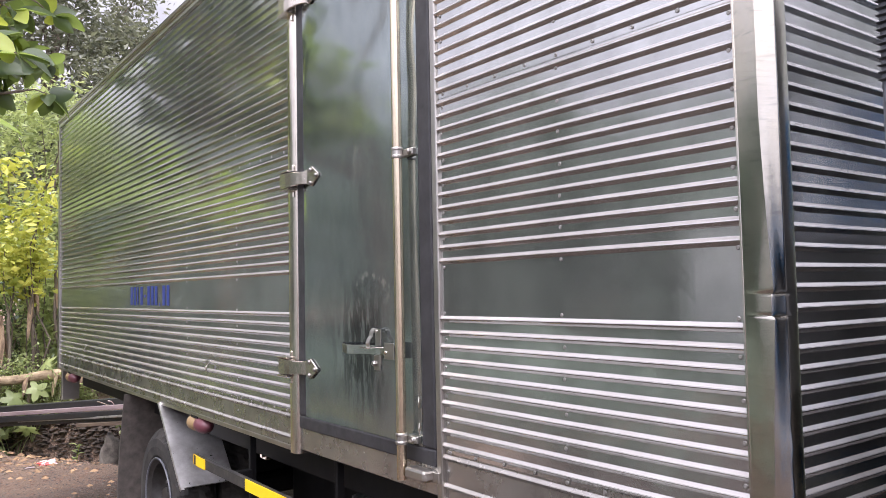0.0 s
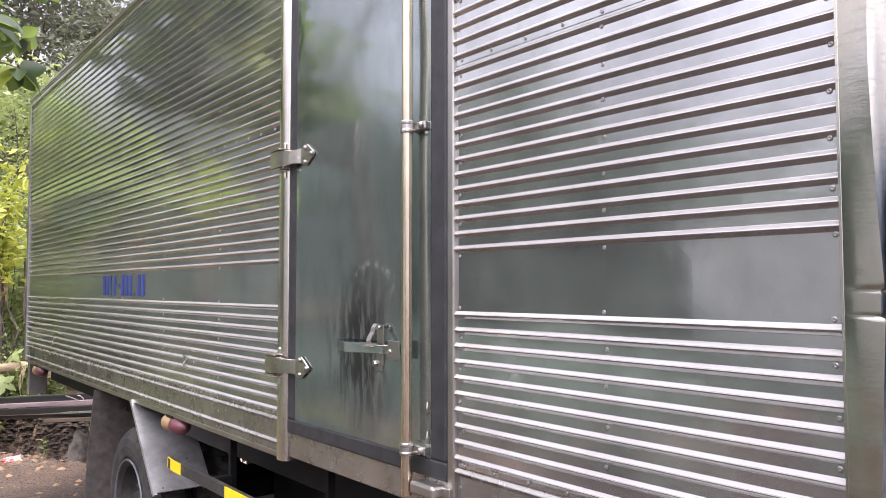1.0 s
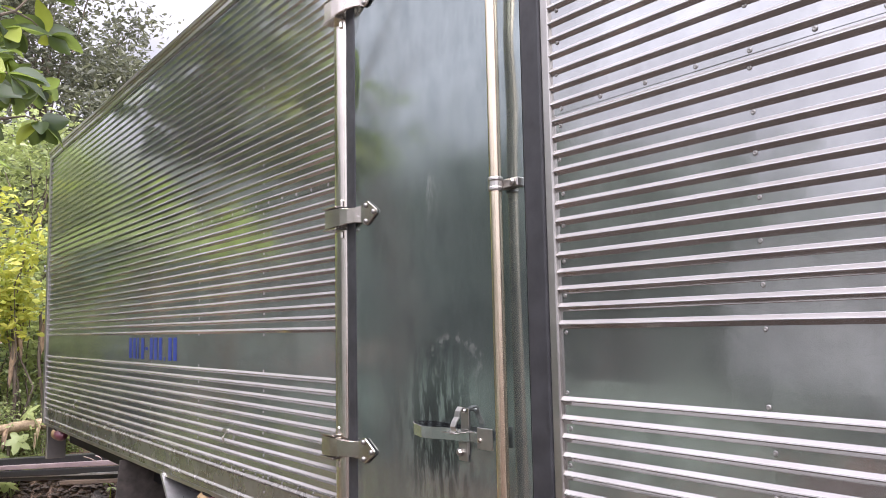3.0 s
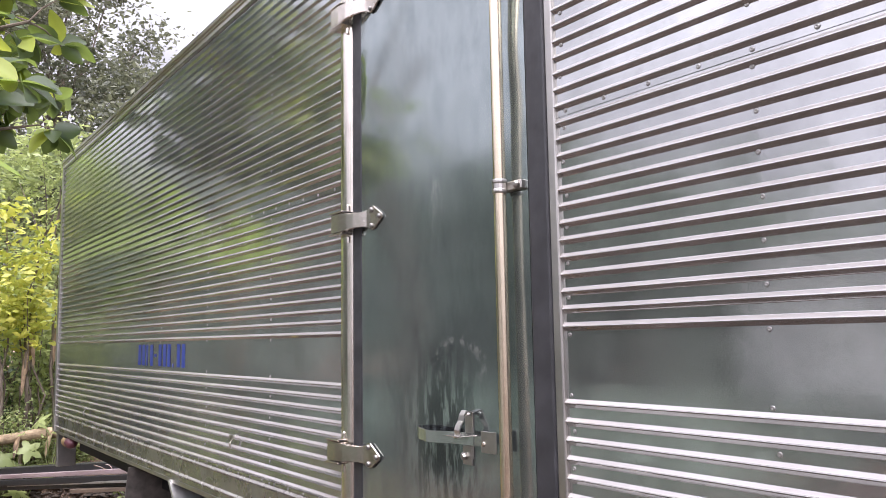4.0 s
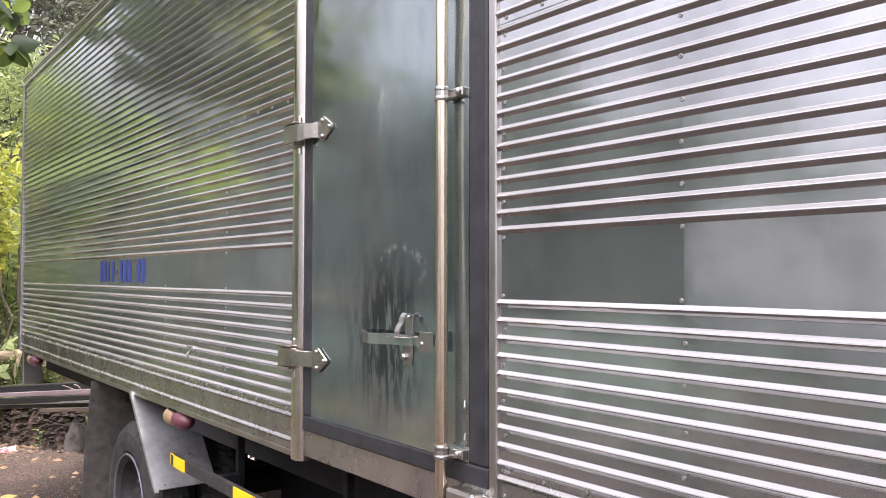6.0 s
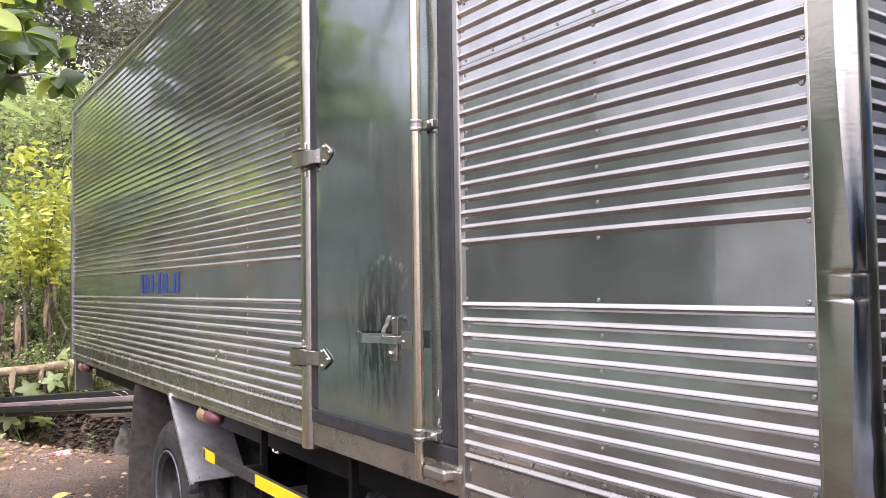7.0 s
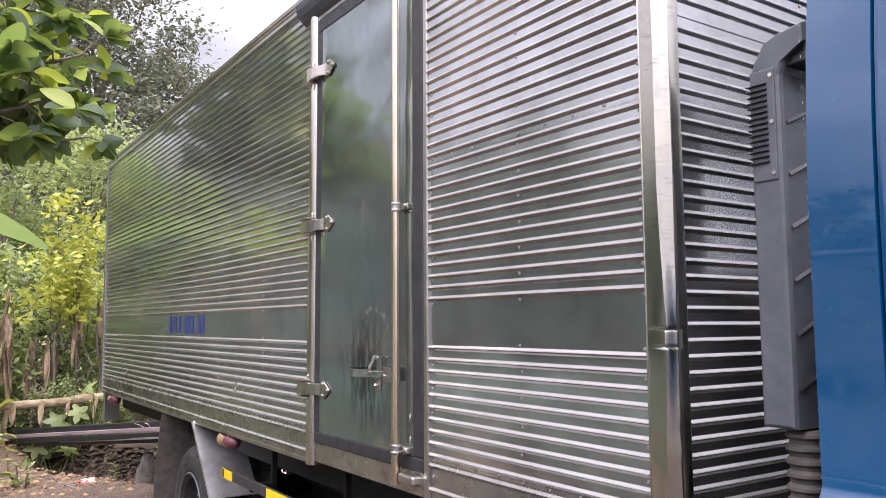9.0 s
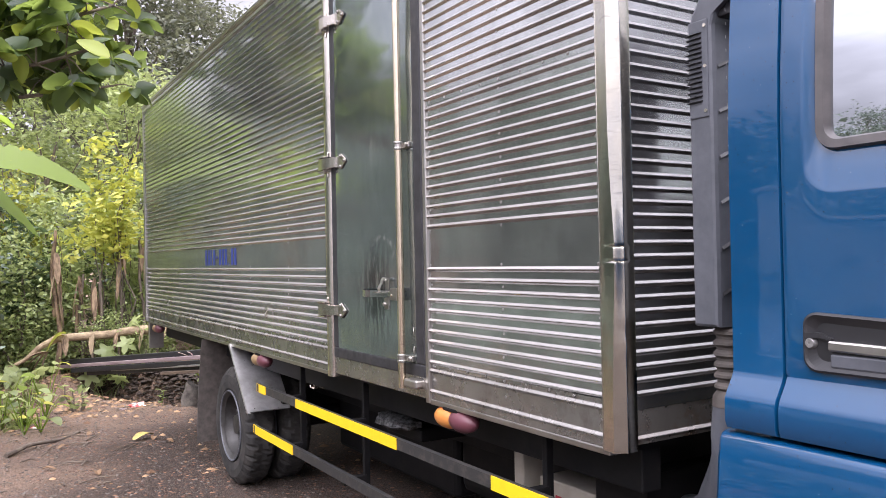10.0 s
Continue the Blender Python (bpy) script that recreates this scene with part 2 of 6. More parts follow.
k.colour(k.mix(spat, k.mix(fleck.outputs[0], paint, (0.012, 0.012, 0.012)), (0.30, 0.36, 0.42)))
k.b.inputs["Specular IOR Level"].default_value = 0.05
k.b.inputs["Coat Weight"].default_value = 1.0
k.b.inputs["Coat Roughness"].default_value = 0.025
k.b.inputs["Coat IOR"].default_value = 1.72
k.bump(k.noise(2.0, 2), 0.006, 0.01)
M_BLUE = k.m

k = Mat("snorkel_plastic", 0.5, 0.0, (0.10, 0.105, 0.115))
k.colour(k.mix(k.ramp(k.noise(12, 6, 0.65), 0, 1), (0.062, 0.067, 0.078), (0.100, 0.106, 0.122)))
k.bump(k.noise(300, 2), 0.06, 0.0005)
M_PLASTIC = k.m

k = Mat("black_plastic", 0.4, 0.0, (0.02, 0.02, 0.022))
k.rough(k.ramp(k.noise(25, 4), 0.3, 0.5))
M_BLACK = k.m

k = Mat("hose_rubber", 0.75, 0.0, (0.10, 0.09, 0.085))
k.colour(k.mix(k.ramp(k.noise(22, 5), 0, 1), (0.045, 0.039, 0.035), (0.10, 0.086, 0.075)))
M_HOSE = k.m

k = Mat("window_glass", 0.015, 1.0, (0.50, 0.52, 0.55), 0.8)
k.b.inputs["Coat Weight"].default_value = 1.0
M_GLASS = k.m

k = Mat("clear_glass", 0.01, 0.0, (0.85, 0.90, 0.88))
k.b.inputs["Transmission Weight"].default_value = 1.0
M_CLEAR = k.m

k = Mat("amber_lens", 0.4, 0.0, (0.50, 0.20, 0.045))
k.b.inputs["Subsurface Weight"].default_value = 0.2
M_AMBER = k.m
k = Mat("red_lens", 0.42, 0.0, (0.11, 0.034, 0.045))
M_RED = k.m
k = Mat("faded_lens", 0.45, 0.0, (0.17, 0.11, 0.05))
k.colour(k.mix(k.noise(30, 4), (0.20, 0.12, 0.06), (0.30, 0.22, 0.11)))
M_FADED = k.m
k = Mat("number_blue", 0.45, 0.0, (0.012, 0.03, 0.30))
k.colour(k.mix(k.ramp(k.noise(45, 5, 0.7), 0, 0.6, 0.55, 0.8), (0.022, 0.040, 0.21), (0.09, 0.12, 0.22)))
M_NUMBER = k.m

k = Mat("fender_grey", 0.34, 0.75, (0.46, 0.46, 0.46))
k.colour(k.mix(k.ramp(k.noise(8, 6, 0.65), 0, 1), (0.56, 0.56, 0.56), (0.30, 0.29, 0.28)))
k.rough(k.ramp(k.noise(30, 5, 0.7, (1, 1, 0.3)), 0.26, 0.46))
M_FENDER = k.m
k = Mat("shaded_debris", 0.9, 0.0, (0.03, 0.024, 0.018))
k.colour(k.mix(k.noise(9, 5), (0.012, 0.010, 0.008), (0.065, 0.045, 0.030)))
M_SHADED_DEBRIS = k.m
k = Mat("rough_stone", 0.9, 0.0, (0.14, 0.125, 0.11))
k.colour(k.mix(k.ramp(k.noise(14, 7, 0.7), 0, 1), (0.055, 0.048, 0.042), (0.20, 0.18, 0.155)))
k.bump(k.noise(30, 6, 0.7), 0.6, 0.02)
M_STONE = k.m
k = Mat("wood_plank", 0.7, 0.0, (0.2, 0.13, 0.08))
k.colour(k.mix(k.ramp(k.noise(8, 6, 0.65, (0.25, 2, 2)), 0, 1), (0.055, 0.040, 0.030), (0.16, 0.115, 0.08)))
M_WOOD = k.m
k = Mat("carton_board", 0.8, 0.0, (0.34, 0.30, 0.24))
k.colour(k.mix(k.ramp(k.noise(6, 5), 0, 1), (0.36, 0.33, 0.28), (0.24, 0.21, 0.17)))
M_CARTON = k.m
k = Mat("carton_red", 0.7, 0.0, (0.30, 0.02, 0.03))
M_CRED = k.m
k = Mat("pink_plank", 0.35, 0.2, (0.38, 0.28, 0.29))
k.colour(k.mix(k.ramp(k.noise(9, 5, 0.6, (0.2, 2, 2)), 0, 1), (0.42, 0.33, 0.34), (0.22, 0.16, 0.17)))
M_PINK = k.m

k = Mat("bark", 0.9, 0.0, (0.14, 0.11, 0.085))
k.colour(k.mix(k.ramp(k.noise(9, 6, 0.65, (1, 1, 0.25)), 0, 1), (0.075, 0.058, 0.045), (0.21, 0.17, 0.13)))
k.bump(k.noise(22, 5, 0.6, (1, 1, 0.2)), 0.6, 0.01)
M_BARK = k.m
k = Mat("dry_leaf", 0.85, 0.0, (0.27, 0.17, 0.09))
k.colour(k.mix(k.ramp(k.noise(16, 7, 0.7, (1, 1, 0.25)), 0, 1, 0.38, 0.62), (0.06, 0.038, 0.025), (0.36, 0.255, 0.160)))
k.bump(k.noise(24, 5, 0.65, (1, 1, 0.2)), 0.7, 0.012)
M_DRY = k.m


def leaf_mat(name, dark, light, glow, gloss=0.45, thin=0.35):
    """Leaves: each its own shade between two greens, and light that comes through them."""
    k = Mat(name, gloss)
    g = k.n.new("ShaderNodeNewGeometry")
    o = k.n.new("ShaderNodeObjectInfo")
    add = k.n.new("ShaderNodeMath")
    add.operation = "ADD"
    k.l.new(g.outputs["Random Per Island"], add.inputs[0])
    k.l.new(o.outputs["Random"], add.inputs[1])
    fr = k.n.new("ShaderNodeMath")
    fr.operation = "FRACT"
    k.l.new(add.outputs[0], fr.inputs[0])
    shade = k.mix(fr.outputs[0], dark, light)
    k.colour(shade)
    t = k.n.new("ShaderNodeBsdfTranslucent")
    gl = k.mix(fr.outputs[0], tuple(0.75 * c for c in glow), glow)
    k.l.new(gl, t.inputs["Color"])
    ms = k.n.new("ShaderNodeMixShader")
    ms.inputs[0].default_value = thin
    k.l.new(k.b.outputs[0], ms.inputs[1])
    k.l.new(t.outputs[0], ms.inputs[2])
    k.l.new(ms.outputs[0], k.n["Material Output"].inputs["Surface"])
    return k.m


M_LEAF_BIG = leaf_mat("broad_leaf", (0.012, 0.030, 0.014), (0.058, 0.092, 0.040), (0.30, 0.40, 0.08), 0.45, 0.42)
# brighter green for leaves with light through them, and for pale stalks
M_LEAF_BRIGHT = leaf_mat("bright_leaf", (0.19, 0.26, 0.035), (0.32, 0.38, 0.07), (0.54, 0.60, 0.08), 0.4, 0.45)
M_LEAF_FAR = leaf_mat("forest_leaf", (0.046, 0.055, 0.040), (0.195, 0.205, 0.140), (0.31, 0.33, 0.19), 0.5, 0.30)
# leaf greens darkened to hold the shade of foliage masses
M_LEAF_DARK = leaf_mat("shade_leaf", (0.018, 0.036, 0.018), (0.10, 0.15, 0.065), (0.16, 0.24, 0.07), 0.4, 0.28)
M_LEAF_HEDGE = leaf_mat("hedge_leaf", (0.098, 0.132, 0.108), (0.245, 0.295, 0.235), (0.24, 0.30, 0.20), 0.6, 0.2)
M_LEAF_MID = leaf_mat("shrub_leaf", (0.042, 0.074, 0.034), (0.39, 0.455, 0.19), (0.60, 0.68, 0.25), 0.40, 0.40)
M_LEAF_YELLOW = leaf_mat("yellow_leaf", (0.26, 0.34, 0.06), (0.62, 0.58, 0.12), (0.60, 0.62, 0.10), 0.45, 0.42)
M_LEAF_BANANA = leaf_mat("banana_leaf", (0.14, 0.205, 0.030), (0.21, 0.285, 0.042), (0.40, 0.54, 0.075), 0.5, 0.48)
M_GRASS = leaf_mat("grass", (0.09, 0.12, 0.045), (0.27, 0.29, 0.13), (0.32, 0.38, 0.11), 0.5, 0.35)

k = Mat("ground_gravel", 0.92, 0.0, (0.06, 0.055, 0.05))
dirt = k.ramp(k.noise(0.55, 6, 0.62), 0, 1, 0.42, 0.62)
grit = k.ramp(k.noise(70, 7, 0.75), 0, 1, 0.40, 0.62)
speck = k.ramp(k.voronoi(95), 1.0, 0.0, 0.10, 0.34)
asph = k.mix(speck, k.mix(grit, (0.023, 0.0150, 0.0108), (0.098, 0.066, 0.048)), (0.180, 0.130, 0.098))
soil = k.mix(grit, (0.105, 0.067, 0.045), (0.34, 0.232, 0.162))
# soil beyond the edge of the tarmac
sx = k.n.new("ShaderNodeSeparateXYZ")
k.l.new(k.co, sx.inputs[0])
edge = k.n.new("ShaderNodeMath")
edge.operation = "MULTIPLY_ADD"
edge.inputs[1].default_value = 0.40
k.l.new(dirt, edge.inputs[0])
ey = k.n.new("ShaderNodeMath")
ey.operation = "MAXIMUM"
k.l.new(k.ramp(sx.outputs["Y"], 0.0, 1.0, 5.8, 8.2), ey.inputs[0])
k.l.new(times(k, k.ramp(sx.outputs["X"], 1.0, 0.0, -1.8, 0.5), k.ramp(sx.outputs["Y"], 0.0, 1.0, 3.2, 4.8)), ey.inputs[1])
k.l.new(ey.outputs[0], edge.inputs[2])
k.colour(k.mix(k.ramp(edge.outputs[0], 0, 1, 0.35, 0.95), asph, k.mix(speck, soil, (0.30, 0.24, 0.19))))
k.bump(k.noise(40, 6, 0.75), 1.0, 0.030)
k.bump(k.voronoi(70), 0.8, 0.014)
M_GROUND = k.m
k = Mat("pebble", 0.9, 0.0, (0.15, 0.14, 0.13))
gi = k.n.new("ShaderNodeNewGeometry").outputs["Random Per Island"]
k.colour(k.mix(gi, (0.040, 0.036, 0.032), (0.17, 0.145, 0.12)))
M_PEBBLE = k.m
k = Mat("litter_leaf", 0.85, 0.0, (0.3, 0.2, 0.1))
gi = k.n.new("ShaderNodeNewGeometry").outputs["Random Per Island"]
k.colour(k.mix(gi, (0.12, 0.065, 0.035), (0.40, 0.26, 0.14)))
M_LITTER = k.m
k = Mat("tan_leaf", 0.6, 0.0, (0.5, 0.4, 0.12))
k.colour(k.mix(k.ramp(k.noise(14, 5, 0.6), 0, 1), (0.62, 0.50, 0.13), (0.36, 0.27, 0.09)))
M_TAN = k.m
k = Mat("leaf_crumb", 0.9, 0.0, (0.16, 0.08, 0.045))
gi = k.n.new("ShaderNodeNewGeometry").outputs["Random Per Island"]
k.colour(k.mix(gi, (0.055, 0.026, 0.016), (0.27, 0.145, 0.085)))
M_CRUMB = k.m
k = Mat("wrapper_red", 0.4, 0.0, (0.6, 0.06, 0.05))
k.colour(k.mix(k.ramp(k.noise(14, 3), 0, 1, 0.45, 0.55), (0.62, 0.07, 0.06), (0.75, 0.70, 0.66)))
M_WRAP = k.m
k = Mat("pale_trunk", 0.85, 0.0, (0.45, 0.38, 0.27))
k.colour(k.mix(k.ramp(k.noise(9, 6, 0.65), 0, 1), (0.16, 0.112, 0.068), (0.46, 0.36, 0.225)))
k.bump(k.noise(22, 6, 0.7, (0.4, 1, 1)), 0.8, 0.02)
M_PALE = k.m

# ---------------------------------------------------------------- ways to build


def mesh_of(name, verts, faces, mat, smooth=False):
    me = bpy.data.meshes.new(name)
    me.from_pydata([tuple(v) for v in verts], [], [tuple(f) for f in faces])
    me.materials.append(mat)
    me.update()
    if smooth:
        me.polygons.foreach_set("use_smooth", [True] * len(me.polygons))
    return me


def put(name, me, parent=None, label="", m=None):
    ob = new(name, me)
    if parent is not None:
        ob.parent = parent
    if m is not None:
        ob.matrix_basis = m
    if label:
        tagged(ob, label)
    return ob


def part(name, bm, mat, parent=None, label="", smooth=False):
    me = bpy.data.meshes.new(name)
    bmesh.ops.recalc_face_normals(bm, faces=bm.faces)
    if smooth:
        for e in bm.edges:
            if len(e.link_faces) == 2 and e.calc_face_angle(0.0) > 0.6:
                e.smooth = False
    bm.to_mesh(me)
    bm.free()
    me.materials.append(mat)
    if smooth:
        me.polygons.foreach_set("use_smooth", [True] * len(me.polygons))
    return put(name, me, parent, label)


def thing(name, label, category, at=(0, 0, 0), group="", kind=""):
    e = new(name)
    e.location = at
    e.empty_display_size = 0.1
    return tagged(e, label, category, group, kind)


def bx(bm, x0, x1, y0, y1, z0, z1, bevel=0.0, turn=None):
    """A box, its edges rounded by bevel."""
    r = bmesh.ops.create_cube(bm, size=1.0)
    vs = r["verts"]
    bmesh.ops.scale(bm, vec=(x1 - x0, y1 - y0, z1 - z0), verts=vs)
    c = Vector(((x0 + x1) / 2, (y0 + y1) / 2, (z0 + z1) / 2))
    if turn is not None:
        bmesh.ops.rotate(bm, cent=(0, 0, 0), matrix=turn.to_3x3(), verts=vs)
    bmesh.ops.translate(bm, vec=c, verts=vs)
    if bevel:
        es = list({e for v in vs for e in v.link_edges})
        bmesh.ops.bevel(bm, geom=es, offset=bevel, segments=2, affect="EDGES", profile=0.5)
    return bm


def rings_mesh(bm, rings, closed=True, caps=True):
    """Skin rings of points, one after another."""
    vs = [[bm.verts.new(p) for p in ring] for ring in rings]
    n = len(vs[0])
    for a, b in zip(vs, vs[1:]):
        for i in range(n if closed else n - 1):
            j = (i + 1) % n
            bm.faces.new((a[i], a[j], b[j], b[i]))
    if caps and closed:
        bm.faces.new(vs[0][::-1])
        bm.faces.new(vs[-1])
    return bm


def tube(bm, pts, radii, n=8):
    """A round bar along points, with a radius for each (or one for all)."""
    pts = [Vector(p) for p in pts]
    if not isinstance(radii, (list, tuple)):
        radii = [radii] * len(pts)
    rings = []
    for i, p in enumerate(pts):
        d = (pts[min(i + 1, len(pts) - 1)] - pts[max(i - 1, 0)]).normalized()
        side = d.cross(Vector((0, 0, 1)) if abs(d.z) < 0.9 else Vector((1, 0, 0))).normalized()
        up = side.cross(d)
        rings.append([p + radii[i] * (math.cos(a) * side + math.sin(a) * up) for a in [2 * math.pi * j / n for j in range(n)]])
    return rings_mesh(bm, rings)


def strip(bm, pts, w, h):
    """A flat bar along points: w thick (sideways), h high."""
    pts = [Vector(p) for p in pts]
    rings = []
    for i, p in enumerate(pts):
        d = (pts[min(i + 1, len(pts) - 1)] - pts[max(i - 1, 0)])
        d.z = 0
        d.normalize()
        s = Vector((d.y, -d.x, 0)) * w / 2
        u = Vector((0, 0, h / 2))
        rings.append([p + s + u, p - s + u, p - s - u, p + s - u])
    return rings_mesh(bm, rings)


def lathe(bm, profile, n=24, axis="x", at=(0, 0, 0), caps=True):
    """Turn (radius, height) pairs about an axis."""
    c = Vector(at)
    rings = []
    for r, h in profile:
        ring = []
        for j in range(n):
            a = 2 * math.pi * j / n
            u, v = r * math.cos(a), r * math.sin(a)
            ring.append(c + Vector({"x": (h, u, v), "y": (u, h, v), "z": (u, v, h)}[axis]))
        rings.append(ring)
    return rings_mesh(bm, rings, caps=caps)


def rivet_mesh(name, r=0.0048, h=0.0026, axis=(-1, 0, 0)):
    """A round-headed rivet with a dished centre."""
    prof = [(r * 1.15, 0), (r, h * 0.75), (r * 0.62, h), (r * 0.34, h * 0.95), (r * 0.30, h * 0.45)]
    bm = bmesh.new()
    lathe(bm, prof, 8, "x")
    q = Vector((1, 0, 0)).rotation_difference(Vector(axis)).to_matrix()
    bmesh.ops.rotate(bm, cent=(0, 0, 0), matrix=q, verts=bm.verts)
    me = bpy.data.meshes.new(name)
    bmesh.ops.recalc_face_normals(bm, faces=bm.faces)
    bm.to_mesh(me)
    bm.free()
    me.materials.append(M_RIVET)
    me.polygons.foreach_set("use_smooth", [True] * len(me.polygons))
    return me


# ---------------------------------------------------------------- ground


def gz(x, y):
    """Height of the ground: level under the truck, falling gently behind it to a hollow, with a bank on the far side."""
    z = -0.115
    if y > 4.0:
        z -= 0.036 * (min(y, 9.5) - 4.0)
    if y > 9.0:
        z += 0.05 * min(y - 9.0, 8.0)
    def ramp01(v, a, b):
        f = max(0.0, min(1.0, (v - a) / (b - a)))
        return f * f * (3 - 2 * f)
    d = (x - 1.35) * 0.916 + (y - 6.55) * 0.40           # how far behind the pile's line
    here = ramp01(x, -0.85, -0.45) * ramp01(y, 7.3, 8.2)
    z += 0.17 * math.exp(-((x + 0.38) ** 2 + (y - 10.25) ** 2) / 0.20)
    z -= ramp01(x, -0.25, 0.12) * ramp01(y, 7.3, 8.2) * (1 - ramp01(y, 10.4, 11.0)) * 0.42 * ramp01(d, -0.16, 0.08) * (1 - ramp01(d, 0.28, 0.62))
    z += here * 0.24 * ramp01(d, 0.28, 0.62) * (1 - ramp01(y, 11.2, 13.0))
    bank = max(0.0, min(1.0, (-1.0 - x - 0.25 * max(0.0, 6.0 - y)) / 1.5)) * max(0.0, min(1.0, (y - 4.5) / 2.0))
    z += 0.22 * bank
    return z + 0.012 * noise.noise((x * 1.3, y * 1.3, 0.0)) + 0.03 * noise.noise((x * 0.35, y * 0.35, 4.0)) * min(1.0, abs(x) * 0.2 + 0.1)


def ground():
    near_x = list(np.arange(-5.0, 4.01, 0.15))
    near_y = list(np.arange(-4.0, 14.01, 0.15))
    far = [6, 9, 14, 22, 40, 80, 200, 700, 2000]
    xs = [-4.0 - d for d in far[::-1]] + near_x + [3.0 + d for d in far]
    ys = [-3.0 - d for d in far[::-1]] + near_y + [13.0 + d for d in far]
    verts = [(x, y, gz(x, y)) for y in ys for x in xs]
    w = len(xs)
    faces = [(j * w + i, j * w + i + 1, (j + 1) * w + i + 1, (j + 1) * w + i) for j in range(len(ys) - 1) for i in range(w - 1)]
    tagged(put("ground", mesh_of("ground", verts, faces, M_GROUND, True)), "worn dark gravel yard turning to brown soil at its edge", "ground", kind="structure")


ground()
# ---------------------------------------------------------------- the truck
L, H0, W = 6.455, 0.858, 2.12      # box: length, underside, width
D0, D1 = 0.978, 1.944                        # door frame along the side
UP = [1.524 + 0.0376 * i for i in range(37)]
LOW = [1.361 - 0.0394 * i for i in range(10)]
truck = thing("box_truck", "blue-cab box truck with a corrugated stainless steel cargo body", "truck", (0, 0, -0.115))


def tpart(name, bm, mat, parent=None, label="", smooth=False):
    """A part of the truck, given in world places."""
    if parent is None or parent is truck:
        bmesh.ops.translate(bm, vec=(0, 0, 0.115), verts=bm.verts)
        return part(name, bm, mat, truck, label, smooth)
    return part(name, bm, mat, parent, label, smooth)


def bead_profile(z0, z1, beads, deep=0.0074):
    """(out, z) pairs of a ribbed sheet from z0 up to z1."""
    pts = [(0.0, z0)]
    for b in sorted(b for b in beads if z0 + 0.017 < b < z1 - 0.011):
        last = pts[-1][1]
        gap = b - 0.0165 - last
        for i in range(1, int(gap / 0.03)):
            pts.append((0.0, last + gap * i / int(gap / 0.03)))
        pts += [(0.0, b - 0.0148), (deep * 0.03, b - 0.0143), (deep * 0.09, b - 0.0137), (deep * 0.88, b - 0.0070), (deep * 0.95, b - 0.0063), (deep, b - 0.0054), (deep * 0.99, b - 0.0046), (deep * 0.90, b - 0.0038),
                (deep * 0.88, b - 0.0032), (deep * 0.80, b - 0.0027), (deep * 0.14, b + 0.0025), (deep * 0.04, b + 0.0033), (0.0, b + 0.0041)]
    last, n = pts[-1][1], max(1, int((z1 - pts[-1][1]) / 0.03))
    pts += [(0.0, last + (z1 - last) * i / n) for i in range(1, n + 1)]
    return pts


def ribbed_sheet(name, prof, a0, a1, place, step=0.08, wave=0.0011, label="", seed=0.0, lip=0.0, mat=M_STEEL, kink=None):
    """A ribbed steel sheet: prof runs up it, a0..a1 along it; place(out, along, z) sets it in the world; beyond kink it bends in a little."""
    n = max(2, int(abs(a1 - a0) / step))
    al = [a0 + (a1 - a0) * i / n for i in range(n + 1)]
    if lip:
        prof = [(-lip, prof[0][1])] + prof
    vs = []
    for o, z in prof:
        for a in al:
            w = wave * noise.noise((a * 1.9 + seed, z * 4.5, seed)) + 0.35 * wave * noise.noise((a * 6.0, z * 11.0 + seed, 3.0))
            if kink is not None:
                w -= 0.011 * max(0.0, kink - a) * (1.0 + 0.5 * noise.noise((a * 3.0, z * 2.2, 8.0)))
            x, y, zz = place(o + w, a, z + 0.0008 * noise.noise((a * 1.2, z * 2.0, 7.0 + seed)))
            vs.append((x, y, zz + 0.115))
    w = n + 1
    fs = [(j * w + i, j * w + i + 1, (j + 1) * w + i + 1, (j + 1) * w + i) for j in range(len(prof) - 1) for i in range(n)]
    return put(name, mesh_of(name, vs, fs, mat), truck, label)


def on_side(off):
    return lambda o, a, z: (-off - o, a, z)


def on_front(off):
    return lambda o, a, z: (a, -0.026 - off - o, z)


sheets = {}
for key, a0, a1, sd in (("front", 0.006, D0 - 0.004, 1.0), ("rear", D1 + 0.004, L - 0.02, 5.0)):
    sheets[key, "skirt"] = ribbed_sheet("skirt_sheet", bead_profile(H0, 0.992, [0.894, 0.973], 0.008), a0, a1, on_side(0.0), seed=sd, lip=0.03, mat=M_SKIRT)
    sheets[key, "lower"] = ribbed_sheet("ribbed_sheet", bead_profile(0.982, 1.990, LOW + UP), a0, a1, on_side(0.0022), 0.04 if key == "front" else 0.08, 0.0016, seed=sd + 1, lip=0.002, mat=M_STEEL if key == "front" else M_STEEL_REAR, kink=0.485 if key == "front" else None)
    sheets[key, "upper"] = ribbed_sheet("ribbed_sheet", bead_profile(1.984, 2.900, [b for b in UP if b > 1.99]), a0, a1, on_side(0.0046), 0.04 if key == "front" else 0.08, 0.0016, seed=sd + 2, lip=0.002, mat=M_STEEL if key == "front" else M_STEEL_REAR, kink=0.485 if key == "front" else None)
FRONT = [0.972 + 0.0385 * i for i in range(50)]
sheets["nose", "skirt"] = ribbed_sheet("skirt_sheet", bead_profile(0.862, 0.972, [0.884], 0.008), 0.054, W - 0.08, on_front(0.0), seed=8, lip=0.03, mat=M_SKIRT_NOSE)
sheets["nose", "lower"] = ribbed_sheet("ribbed_sheet", bead_profile(0.960, 2.200, FRONT, 0.0062), 0.054, W - 0.08, on_front(0.0022), seed=9, lip=0.002, mat=M_NOSE)
